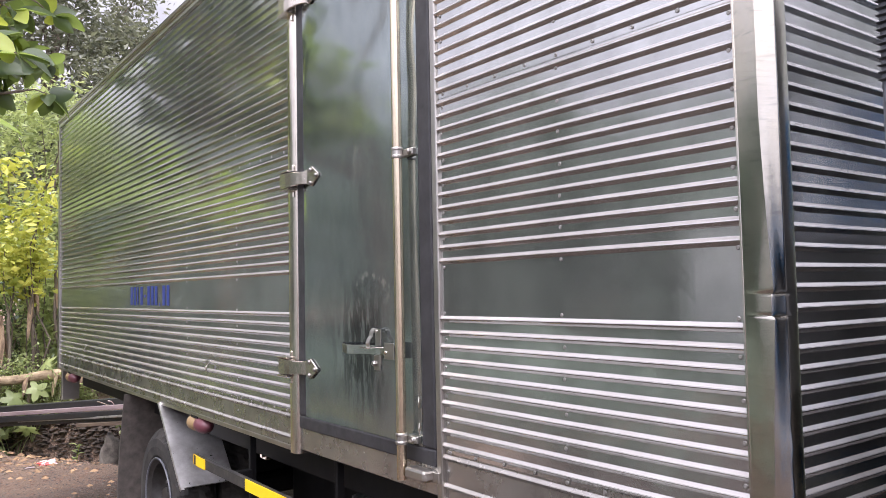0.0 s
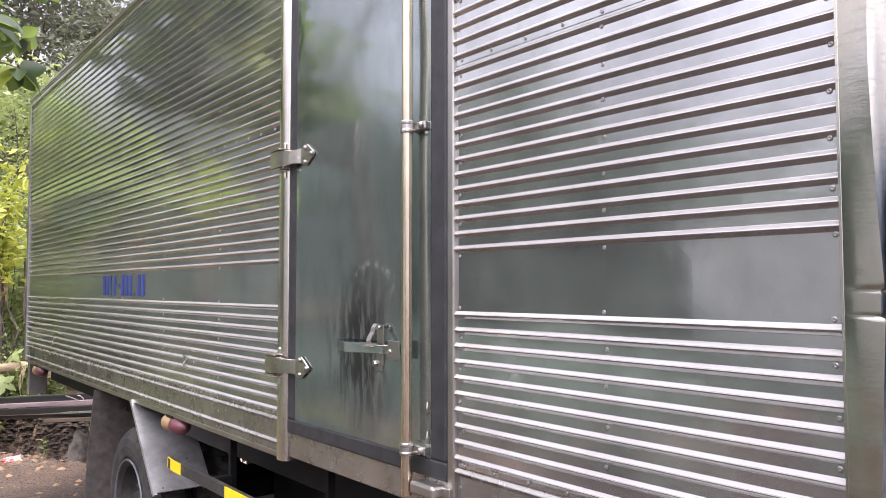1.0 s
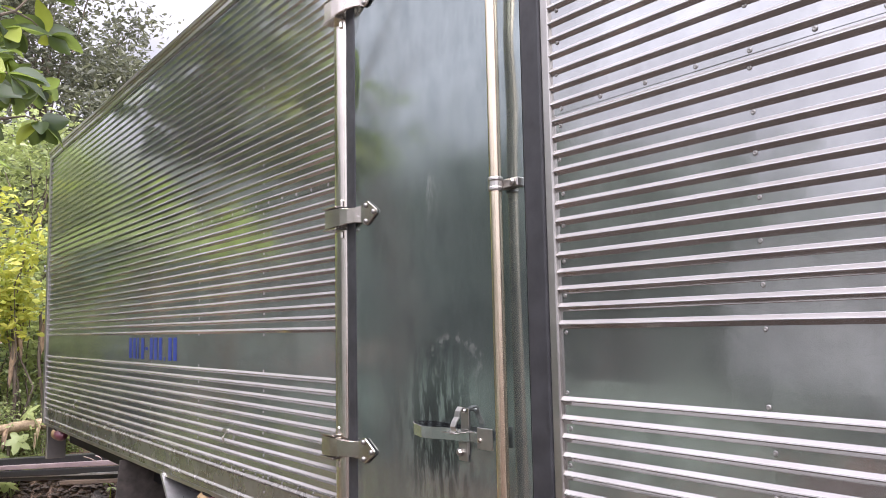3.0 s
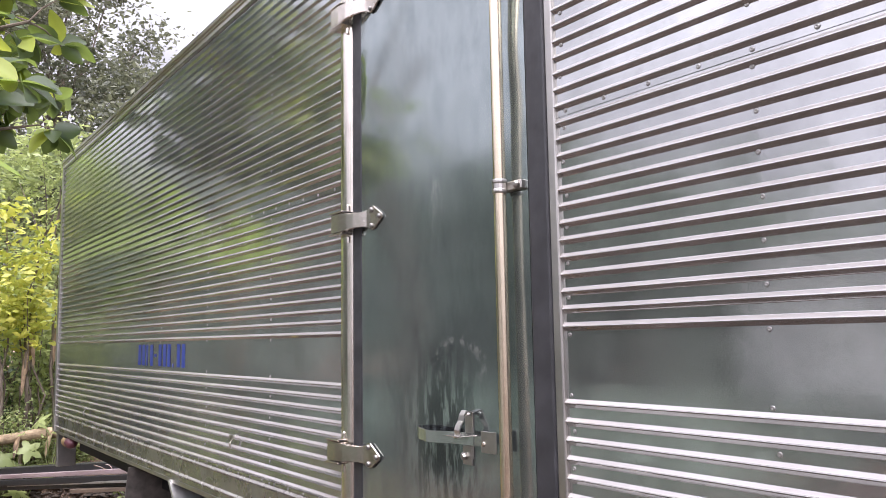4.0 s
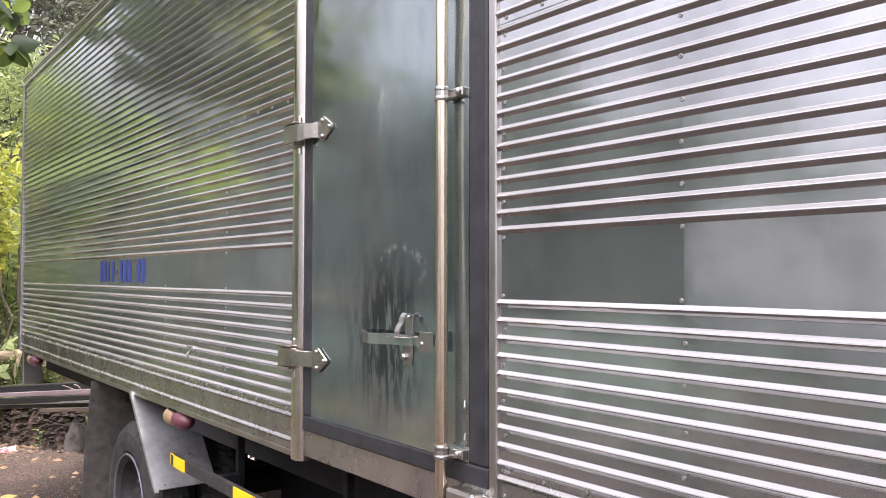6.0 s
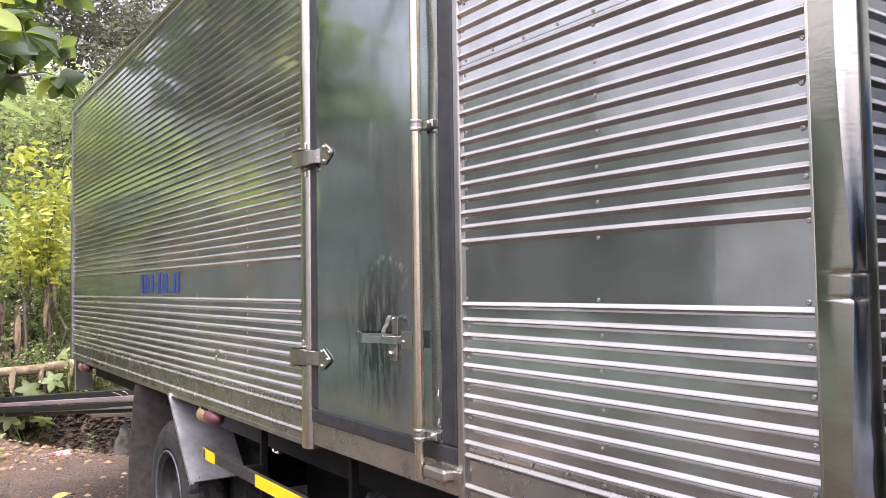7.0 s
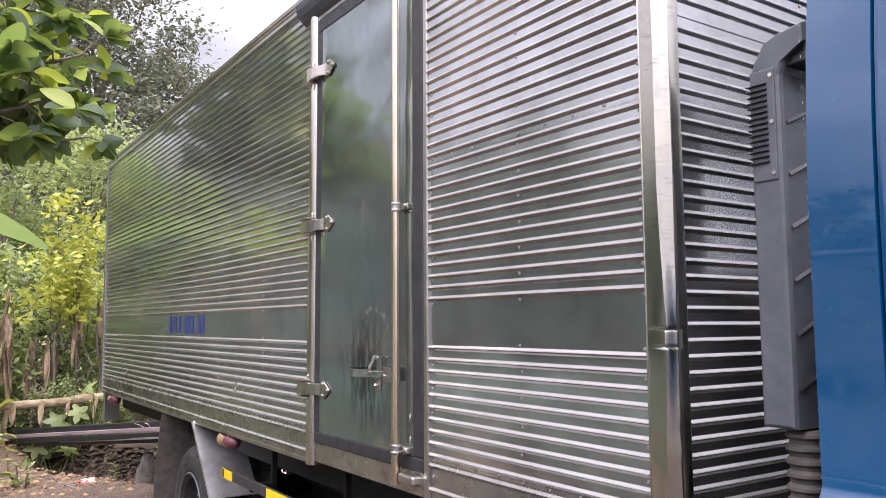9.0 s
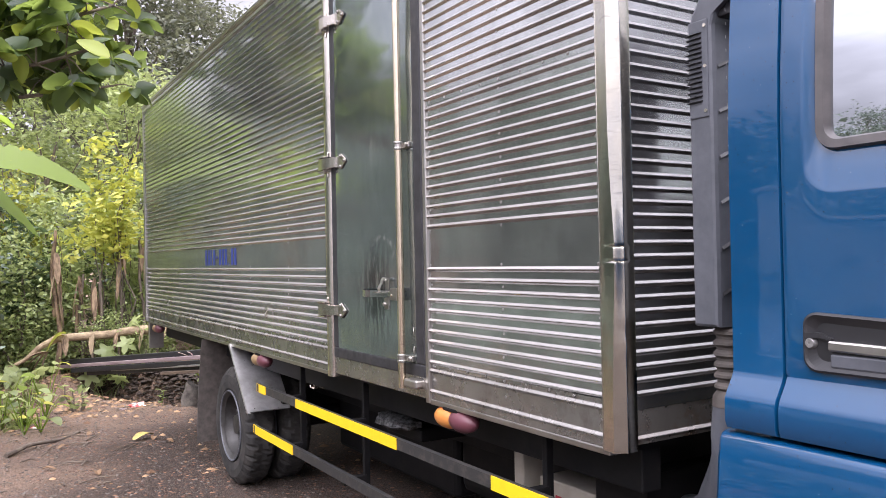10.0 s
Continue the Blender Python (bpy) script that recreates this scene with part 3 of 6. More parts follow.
sheets["nose", "upper"] = ribbed_sheet("ribbed_sheet", bead_profile(2.194, 2.900, FRONT, 0.0062), 0.054, W - 0.08, on_front(0.0046), seed=10, lip=0.002, mat=M_NOSE)

# body behind the sheets: floor, walls, roof
bm = bmesh.new()
bx(bm, 0.009, 0.05, 0.01, D0, H0 + 0.005, 2.93)
bx(bm, 0.004, 0.05, D1, L - 0.01, H0 + 0.005, 2.93)
bx(bm, 0.03, 0.05, D0, D1, H0 + 0.005, 2.93)
bx(bm, 0.06, W - 0.06, -0.022, 0.02, H0 + 0.005, 2.93)
bx(bm, 0.05, W - 0.01, L - 0.05, L - 0.01, H0 + 0.005, 2.93)
bx(bm, W - 0.05, W, 0.02, L - 0.02, H0 + 0.005, 2.93)
tpart("box_wall", bm, M_STEEL_DULL, label="dull steel body wall behind the ribbed sheets")
bm = bmesh.new()
bx(bm, 0.055, W - 0.055, 0.03, L - 0.06, H0 - 0.03, H0 + 0.03)
tpart("box_floor", bm, M_CHASSIS, label="dark cargo floor")
bm = bmesh.new()
prof = [(0.0, 2.945), (0.06, 2.968), (0.5, 2.985), (W / 2, 2.99), (W - 0.5, 2.985), (W - 0.06, 2.968), (W, 2.945), (W - 0.05, 2.935), (0.05, 2.935)]
rings_mesh(bm, [[(x, y, z) for x, z in prof] for y in (-0.02, L)])
tpart("box_roof", bm, M_STEEL_DULL, label="slightly cambered sheet steel roof")

# top rail with its small lip
bm = bmesh.new()
prof = [(0.012, 2.888), (-0.012, 2.890), (-0.016, 2.897), (-0.014, 2.918), (-0.019, 2.921), (-0.019, 2.930), (-0.026, 2.934), (-0.027, 2.951), (-0.014, 2.962), (0.05, 2.972), (0.05, 2.94), (0.012, 2.93)]
ys = [0.0 + i * L / 30 for i in range(31)]
rings_mesh(bm, [[(x + 0.0016 * noise.noise((y * 1.1, 0, 2)), y, z + 0.004 * noise.noise((y * 0.8, 3, 0))) for x, z in prof] for y in ys])
tpart("top_rail", bm, M_STEEL_DULL, label="folded steel rail along the roof edge")
bm = bmesh.new()
rings_mesh(bm, [[(x, y, z) for y, z in ((-0.05, 2.89), (-0.05, 2.95), (-0.03, 2.965), (0.05, 2.972), (0.03, 2.89))] for x in (0.04, W - 0.04)])
tpart("top_rail", bm, M_STEEL_DULL)

# bottom rail under the skirt
bm = bmesh.new()
for y0, y1 in ((0.0, D0 - 0.002), (D1 + 0.002, L)):
    bx(bm, -0.004, 0.05, y0, y1, 0.838, 0.8575, 0.003)
tpart("bottom_rail", bm, M_STEEL_DULL)


# corner post, bruised where something has hit it
def corner_post():
    """A folded post: a lip and a face on the side, a chamfer, a flange on the front; its chamfer is crushed at one height."""
    zs = [H0 - 0.004 + 0.016 * i for i in range(int((1.20 - H0) / 0.016) + 1)]
    while zs[-1] < 1.60:
        zs.append(zs[-1] + 0.003)
    while zs[-1] < 2.93:
        zs.append(zs[-1] + 0.016)
    top, low = 1.420, 1.378                      # the two creases
    rings = []
    for z in zs:
        if z >= top:
            g = 0.92 * max(0.0, 1 - (z - top) / 0.34) ** 1.4
        elif z > low:
            g = 0.62
        else:
            g = 0.92 * max(0.0, 1 - (low - z) / 0.40) ** 1.3
        nick = math.exp(-((z - top) / 0.004) ** 2) + math.exp(-((z - low) / 0.004) ** 2)
        flat = 1.0 if low < z < top else 0.0
        wob = 0.0008 * noise.noise((0.0, z * 5.0, 2.0)) + 0.0006 * noise.noise((3.0, z * 19.0, 2.0))
        bruise = 0.0022 * math.exp(-((z - 1.17) / 0.10) ** 2) * noise.noise((5.0, z * 24.0, 1.0))
        pinch = Vector((0.0018 * nick + 0.0024 * flat, 0.0020 * nick + 0.0024 * flat))
        c0, c1 = Vector((-0.0195, -0.034 + wob)), Vector((0.0135 + wob, -0.0545))
        p = c0.lerp(Vector((-0.0150, -0.0490)), g) + pinch * 0.8     # where the face turns into the chamfer
        q = c1 + pinch + Vector((bruise, -bruise))
        a0 = Vector((-0.0125, 0.0125))
        ring = [Vector((0.006, 0.0205)), Vector((-0.0090, 0.0195)), Vector((-0.0115, 0.0180)), Vector((-0.0112, 0.0150)), Vector((-0.0135, 0.0135)), a0]
        for f in (0.2, 0.4, 0.6, 0.8, 0.93):
            v = a0.lerp(p, f)
            v.x -= 0.0022 * g * math.sin(math.pi * f) - 0.0007 * noise.noise((f * 3.0, z * 7.0, 5.0)) * (0.25 + g) - bruise * 0.6
            ring.append(v)
        ring.append(p)
        for f in (0.07, 0.2, 0.4, 0.6, 0.8, 0.93):
            v = p.lerp(q, f)
            ring.append(v + Vector((0.0006, 0.0006)) * noise.noise((f * 2.0 + 4.0, z * 4.0, 7.0)))
        ring += [q, q + Vector((0.003, -0.0004)), Vector((0.030, -0.0540)), Vector((0.050, -0.0535)), Vector((0.0540, -0.0520)), Vector((0.0555, -0.0490)), Vector((0.0555, -0.026))]
        rings.append([(v.x, v.y, z) for v in ring])
    bm = bmesh.new()
    rings_mesh(bm, rings, closed=False, caps=False)
    for e in bm.edges:
        e.smooth = True
    return tpart("corner_post", bm, M_POST, label="shiny folded steel corner post with a crushed dent and scrapes", smooth=True)


corner = corner_post()
bm = bmesh.new()
bx(bm, W - 0.09, W + 0.01, -0.055, 0.02, H0 - 0.01, 2.94, 0.015)
tpart("corner_post", bm, M_STEEL_BRIGHT)
bm = bmesh.new()
bx(bm, -0.014, 0.05, L - 0.03, L + 0.03, H0 - 0.01, 2.94, 0.006)
tpart("rear_post", bm, M_STEEL_DULL)
bm = bmesh.new()
bx(bm, W - 0.05, W + 0.014, L - 0.03, L + 0.03, H0 - 0.01, 2.94, 0.006)
tpart("rear_post", bm, M_STEEL_DULL)
bm = bmesh.new()
bx(bm, 0.015, 0.15, L - 0.03, L + 0.02, 0.58, H0 - 0.012, 0.005)
tpart("rear_plate", bm, M_STEEL_DULL, label="grey steel plate below the rear corner")

# ------- side door and its frame
bm = bmesh.new()
half = [(0.03, 1.868)] + [(-0.006 - 0.020 * math.sin(math.pi * j / 12) ** 0.8, 1.904 - 0.036 * math.cos(math.pi * j / 12)) for j in range(13)] + [(0.03, 1.940)]
rings_mesh(bm, [[(x, y, z) for x, y in half] for z in (0.840, 1.5, 2.2, 2.885)])        # hinge post
tpart("door_post", bm, M_STEEL_BRIGHT, label="bright rounded steel post the door hangs on", smooth=True)
bm = bmesh.new()
bx(bm, -0.012, 0.03, D0 - 0.006, D0 + 0.020, 0.842, 2.885, 0.004)
tpart("door_post", bm, M_STEEL_DULL)
bm = bmesh.new()
bx(bm, -0.007, 0.03, D0 + 0.020, 1.868, 0.856, 0.945, 0.003)
tpart("door_sill", bm, M_SKIRT, label="flat steel sill below the door")
bm = bmesh.new()
bx(bm, -0.010, 0.03, D0 + 0.020, 1.868, 2.79, 2.885, 0.004)
tpart("door_header", bm, M_STEEL_DULL)

# the leaf: a flat skin with pressed edge and faint buckles
LY0, LY1, LZ0, LZ1 = 1.064, 1.813, 0.985, 2.728
ny, nz = 44, 120
vs, fs = [], []
for j in range(nz + 1):
    for i in range(ny + 1):
        y, z = LY0 + (LY1 - LY0) * i / ny, LZ0 + (LZ1 - LZ0) * j / nz
        edge = min(1.0, min(y - LY0, LY1 - y, z - LZ0, LZ1 - z) / 0.02)
        high = max(0.0, min(1.0, (z - 1.85) / 0.4))
        out = 0.0125 + edge * (0.0032 * noise.noise((y * 1.6, z * 0.9, 1.0)) + 0.0014 * noise.noise((y * 3.5, z * 2.4, 5.0)) + 0.0040 * high * noise.noise((y * 2.0 + 0.8 * z, z * 6.0 + 1.2 * y, 9.0)))
        vs.append((-out, y, z + 0.115))
fs = [(j * (ny + 1) + i, j * (ny + 1) + i + 1, (j + 1) * (ny + 1) + i + 1, (j + 1) * (ny + 1) + i) for j in range(nz) for i in range(ny)]
n0 = len(vs)
rim = [(LY0, LZ0), (LY1, LZ0), (LY1, LZ1), (LY0, LZ1)]
vs += [(0.02, y, z + 0.115) for y, z in rim] + [(-0.0125, y, z + 0.115) for y, z in rim]
fs += [(n0 + i, n0 + (i + 1) % 4, n0 + 4 + (i + 1) % 4, n0 + 4 + i) for i in range(4)]
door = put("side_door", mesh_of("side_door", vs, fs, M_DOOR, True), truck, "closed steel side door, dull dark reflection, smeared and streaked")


def gasket_piece(y0, y1, z0, z1):
    bm = bmesh.new()
    bx(bm, -0.0145, 0.015, y0, y1, z0, z1, 0.006)
    bmesh.ops.translate(bm, vec=(0, 0, 0.115), verts=bm.verts)
    return part("gasket", bm, M_GASKET, door, "black rubber door gasket")


gasket_piece(LY1, 1.866, LZ0, LZ1)
gasket_piece(0.999, LY0, LZ0, LZ1)
gasket_piece(0.999, 1.866, 0.936, LZ0)
gasket_piece(0.999, 1.866, LZ1, 2.788)

# rain hood over the door
bm = bmesh.new()
hood = [(-0.004, 2.812), (-0.024, 2.826), (-0.040, 2.846), (-0.052, 2.872), (-0.057, 2.892), (-0.064, 2.892), (-0.059, 2.868), (-0.046, 2.840), (-0.028, 2.820), (-0.006, 2.804)]
rings_mesh(bm, [[(x, y, z) for x, z in hood] for y in (D0 - 0.03, 1.2, 1.5, 1.8, 2.005)])
for yy in (D0 - 0.03, 2.003):
    rings_mesh(bm, [[(0.0, yy, 2.885), (-0.056, yy, 2.890), (-0.040, yy, 2.846), (0.0, yy, 2.81)], [(0.0, yy + 0.003, 2.885), (-0.056, yy + 0.003, 2.890), (-0.040, yy + 0.003, 2.846), (0.0, yy + 0.003, 2.81)]])
tpart("rain_hood", bm, M_PLASTIC, label="curved steel rain hood above the door")

# lock bar with its clamps
BY, BXX = 1.129, -0.043
bm = bmesh.new()
tube(bm, [(BXX, BY, 0.885 + 0.115), (BXX, BY, 1.5 + 0.115), (BXX, BY, 2.86 + 0.115)], 0.0148, 20)
bar = part("lock_bar", bm, M_BAR, door, "round polished steel lock bar", True)
for z in (1.004, 1.850, 2.70):
    bm = bmesh.new()
    lathe(bm, [(0.0148, -0.017), (0.0175, -0.0165), (0.0185, -0.013), (0.0185, -0.009), (0.0172, -0.006), (0.0172, 0.006), (0.0185, 0.009), (0.0185, 0.013), (0.0175, 0.0165), (0.0148, 0.017)], 16, "z", (BXX, BY, z + 0.115))
    bx(bm, -0.030, -0.0125, BY - 0.060, BY + 0.004, z + 0.115 - 0.011, z + 0.115 + 0.011, 0.003)
    lathe(bm, [(0.010, 0.0), (0.009, -0.008), (0.004, -0.011)], 10, "x", (-0.028, BY - 0.047, z + 0.115))
    part("clamp", bm, M_STEEL_DULL, door, "cast steel clamp holding the bar", False)
# foot bracket below the bar
bm = bmesh.new()
bx(bm, -0.050, -0.006, 1.010, 1.108, 0.894, 0.928, 0.008)
bx(bm, -0.016, -0.004, 0.985, 1.03, 0.892, 0.924, 0.003)
tpart("bar_keeper", bm, M_STEEL_DULL, label="pressed steel keeper under the lock bar")

# torn edge of the leaf near the gasket
bm = bmesh.new()
for dz, w in ((0.0, 0.005), (-0.075, 0.006)):
    bm = bmesh.new()
    tube(bm, [(-0.016, 1.075 + 0.003 * math.sin(dz * 90), 1.128 + dz + 0.115), (-0.019, 1.073, 1.128 + dz - 0.015 + 0.115), (-0.015, 1.076, 1.128 + dz - 0.034 + 0.115)], [w * 0.3, w * 0.5, w * 0.25], 6)
    part("torn_edge", bm, M_STEEL_DULL, door, "torn strip of metal")


def hinge(z, dy):
    """A strap hinge at height z, dy along the side."""
    bm = bmesh.new()
    # barrel bracket on the post and strap with an arrow-shaped end
    bx(bm, -0.044, -0.014, 1.925, 1.995, z - 0.032, z + 0.032, 0.008)
    prof = []
    for y, x, h in ((1.99, -0.046, 0.030), (1.94, -0.047, 0.030), (1.90, -0.044, 0.027), (1.87, -0.036, 0.024), (1.84, -0.026, 0.024), (1.82, -0.020, 0.026), (1.80, -0.018, 0.036), (1.785, -0.018, 0.036), (1.735, -0.018, 0.005)):
        w = 0.005 if y > 1.83 else 0.002
        prof.append([(x, y, z + h), (x - w, y, z + h - 0.002), (x - w, y, z - h + 0.002), (x, y, z - h), (x + w, y, z - h), (x + w, y, z + h)])
    rings_mesh(bm, prof)
    for dz in (0.034, -0.034):
        bx(bm, -0.054, -0.012, 1.918, 1.999, z + dz - 0.003, z + dz + 0.003, 0.002)
    bmesh.ops.translate(bm, vec=(0, dy, 0), verts=bm.verts)
    h = tpart("hinge", bm, M_HINGE, label="pressed steel strap hinge with an arrow-shaped end")
    zz = z + 0.115
    for y, dz in ((1.795, 0.024), (1.795, -0.024), (1.752, 0.0)):
        bm = bmesh.new()
        lathe(bm, [(0.0080, -0.018), (0.0078, -0.022), (0.0055, -0.0255), (0.002, -0.0265)], 10, "x", (0, y + dy, zz + dz))
        part("bolt", bm, M_RIVET, h, smooth=True)
    for dz in (0.047, -0.052):
        bm = bmesh.new()
        lathe(bm, [(0.007, dz - 0.010), (0.007, dz + 0.008), (0.004, dz + 0.012)], 10, "z", (-0.024, 1.928 + dy, zz))
        part("pin", bm, M_STEEL_BRIGHT, h, smooth=True)


for z, dy in ((1.162, -0.025), (1.862, -0.050), (2.541, -0.050)):
    hinge(z, dy)


# latch: a sprung strap through a staple
def latch():
    """A spring strap on edge, hooked through a staple, with its end plate at the lock bar."""
    zb = 1.255
    bm = bmesh.new()
    strip(bm, [(-0.016, 1.506, zb), (-0.030, 1.500, zb), (-0.046, 1.470, zb), (-0.054, 1.427, zb - 0.003), (-0.052, 1.385, zb - 0.002), (-0.044, 1.338, zb), (-0.034, 1.290, zb), (-0.030, 1.262, zb)], 0.0026, 0.029)
    strip(bm, [(-0.030, 1.262, zb), (-0.036, 1.250, zb), (-0.040, 1.215, zb), (-0.044, 1.190, zb)], 0.0026, 0.024)
    h = tpart("latch", bm, M_STEEL, label="worn steel hasp latch with a curved pull strap")
    zz = zb + 0.115
    bm = bmesh.new()
    bx(bm, -0.0165, -0.0125, 1.282, 1.314, zz - 0.050, zz + 0.062, 0.0015)
    bx(bm, -0.0180, -0.0125, 1.286, 1.322, zz - 0.066, zz - 0.020, 0.0015)
    part("backplate", bm, M_STEEL_DULL, h)
    bm = bmesh.new()                               # bent clip that swings over the strap
    pts = [(-0.018, zz + 0.064), (-0.034, zz + 0.068), (-0.043, zz + 0.058), (-0.046, zz + 0.044), (-0.054, zz + 0.034), (-0.059, zz + 0.022), (-0.056, zz + 0.011), (-0.064, zz + 0.006)]
    rings_mesh(bm, [[(x - 0.0013, 1.280, z), (x + 0.0013, 1.280, z - 0.0016), (x + 0.0013, 1.300, z - 0.0016), (x - 0.0013, 1.300, z)] for x, z in pts])
    part("clip", bm, M_STEEL_DULL, h)
    bm = bmesh.new()
    tube(bm, [(-0.030, 1.308, zz + 0.058), (-0.030, 1.276, zz + 0.058)], 0.0045, 10)
    part("pivot", bm, M_STEEL_DULL, h, smooth=True)
    bm = bmesh.new()
    bx(bm, -0.066, -0.0165, 1.272, 1.330, zz + 0.006, zz + 0.0082, 0.001)
    part("lip", bm, M_STEEL_BRIGHT, h)
    bm = bmesh.new()
    lathe(bm, [(0.010, -0.0125), (0.010, -0.024), (0.006, -0.029)], 6, "x", (0, 1.312, zz - 0.045))
    part("nut", bm, M_STEEL_DULL, h)
    bm = bmesh.new()
    bx(bm, -0.047, -0.043, 1.160, 1.214, zz - 0.024, zz + 0.026, 0.0015)
    part("end_plate", bm, M_STEEL_DULL, h)
    bm = bmesh.new()
    lathe(bm, [(0.0062, -0.047), (0.0055, -0.050), (0.0025, -0.051), (0.002, -0.048)], 10, "x", (0, 1.203, zz - 0.004))
    part("rivet", bm, M_STEEL_BRIGHT, h, smooth=True)


latch()
# small hooks riveted to the side
for y, z in ((2.845, 1.103), (5.42, 1.062)):
    bm = bmesh.new()
    bx(bm, -0.016, 0.0, y - 0.022, y + 0.022, z + 0.012, z + 0.026, 0.003)
    tube(bm, [(-0.012, y - 0.014, z + 0.014), (-0.026, y - 0.014, z - 0.005), (-0.020, y - 0.012, z - 0.026)], 0.0045, 8)
    tpart("hook", bm, M_STEEL_DULL, label="small steel hook")

# ------- number painted on the band: plain bars, one a character
for i, wd in enumerate((1, 1, 0.45, 1, 0.5, 1, 1, 1, 0.25, 1, 1)):
    y1 = 4.245 - i * 0.0725
    bm = bmesh.new()
    if i == 4:
        bx(bm, -0.0036, -0.0032, y1 - 0.045, y1 - 0.012, 1.430, 1.446)
    elif i == 8:
        bx(bm, -0.0036, -0.0032, y1 - 0.035, y1 - 0.020, 1.382, 1.400)
    else:
        bx(bm, -0.0036, -0.0032, y1 - 0.046 * min(1, wd + 0.1) - 0.012, y1 - 0.012, 1.384, 1.494)
    tpart("painted_bar", bm, M_NUMBER, label="blue painted bar of a number")


# ------- rivets
RIV = rivet_mesh("rivet", 0.0046, 0.0020)
RIVF = rivet_mesh("rivet_front", axis=(0, -1, 0))


def rivet(y, z, off, sheet):
    """One rivet, seated on its sheet where that bends in."""
    if z > 0.985 and y < 0.485:
        off -= 0.011 * (0.485 - y) * (1.0 + 0.5 * noise.noise((y * 3.0, z * 2.2, 8.0)))
    put("rivet", RIV, sheet, m=Matrix.Translation((-off, y, z + 0.115)))


def rivet_set(key, cols, seam):
    lo, up, sk = sheets[key, "lower"], sheets[key, "upper"], sheets[key, "skirt"]
    out = []
    for y in cols:
        for i in range(5):
            out.append((y, 1.299 - 0.0785 * i, 0.0022, lo))
        out += [(y, 1.372, 0.0022, lo), (y, 1.504, 0.0022, lo)]
        for i in range(6):
            out.append((y, 1.580 + 0.0757 * i, 0.0022, lo))
        for i in range(12):
            out.append((y, 2.072 + 0.0755 * i, 0.0046, up))
        out.append((y, 0.932, 0.0, sk))
    for y in seam:
        out.append((y, 1.9935, 0.0046, up))
        out.append((y, 0.9865, 0.0022, lo))
    return [(y + random.uniform(-0.004, 0.004), z + random.uniform(-0.003, 0.003), o, s) for y, z, o, s in out]


near = rivet_set("front", (0.032, 0.492, 0.955), [0.148 + 0.114 * i for i in range(8)])
for y, z, o, s in near:
    rivet(y, z, o, s)
far = rivet_set("rear", (2.50, 3.17, 3.84, 4.50, 5.16, 5.80, 6.39), [2.00 + 0.114 * i for i in range(39)])
nearest = [r for r in far if r[0] < 3.4]
for y, z, o, s in nearest:
    rivet(y, z, o, s)
bm = bmesh.new()
for y, z, o, s in far:
    if y >= 3.4:
        lathe(bm, [(0.0040, -o), (0.0035, -o - 0.0010), (0.0016, -o - 0.0016)], 6, "x", (0, y, z))
tagged(tpart("rivet_rows", bm, M_RIVET), kind="stuff")
for x in (0.62, 1.15):
    for i in range(24):
        z = 1.03 + 0.077 * i
        put("rivet", RIVF, sheets["nose", "upper" if z > 2.2 else "lower"], m=Matrix.Translation((x, -0.028 if z < 2.2 else -0.031, z + 0.115)))

# ------- chassis and what hangs below
bm = bmesh.new()
for x0, x1 in ((0.62, 0.70), (1.42, 1.50)):
    bx(bm, x0, x1, -2.0, L - 0.1, 0.46, 0.68, 0.008)
tpart("chassis_rail", bm, M_CHASSIS, label="black chassis frame")
for i in range(11):
    bm = bmesh.new()
    y = 0.25 + i * 0.61
    bx(bm, 0.25, W - 0.25, y - 0.03, y + 0.03, 0.70, 0.826, 0.006)
    tpart("crossmember", bm, M_CHASSIS)
for x0 in (0.17, W - 0.25):
    bm = bmesh.new()
    bx(bm, x0, x0 + 0.08, 0.05, L - 0.05, 0.690, 0.826, 0.006)
    tpart("side_member", bm, M_CHASSIS, label="black steel member under the body edge")
# unseen black blocks added to close the lit view under the body
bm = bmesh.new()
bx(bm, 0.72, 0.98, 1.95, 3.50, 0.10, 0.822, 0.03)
tpart("air_tank_box", bm, M_CHASSIS, label="unseen black block added to darken the space under the body")
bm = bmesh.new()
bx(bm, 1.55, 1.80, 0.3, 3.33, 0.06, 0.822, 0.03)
tpart("tool_box", bm, M_CHASSIS, label="unseen black block added to darken the space under the body")
for y in (0.42, 1.80, 2.62):
    bm = bmesh.new()
    bx(bm, 0.10, 0.13, y - 0.012, y + 0.012, 0.30, 0.826, 0.003)
    bx(bm, -0.01, 0.11, y - 0.02, y + 0.02, 0.60, 0.64, 0.004)
    bx(bm, -0.01, 0.11, y - 0.02, y + 0.02, 0.335, 0.37, 0.004)
    tpart("guard_post", bm, M_CHASSIS)


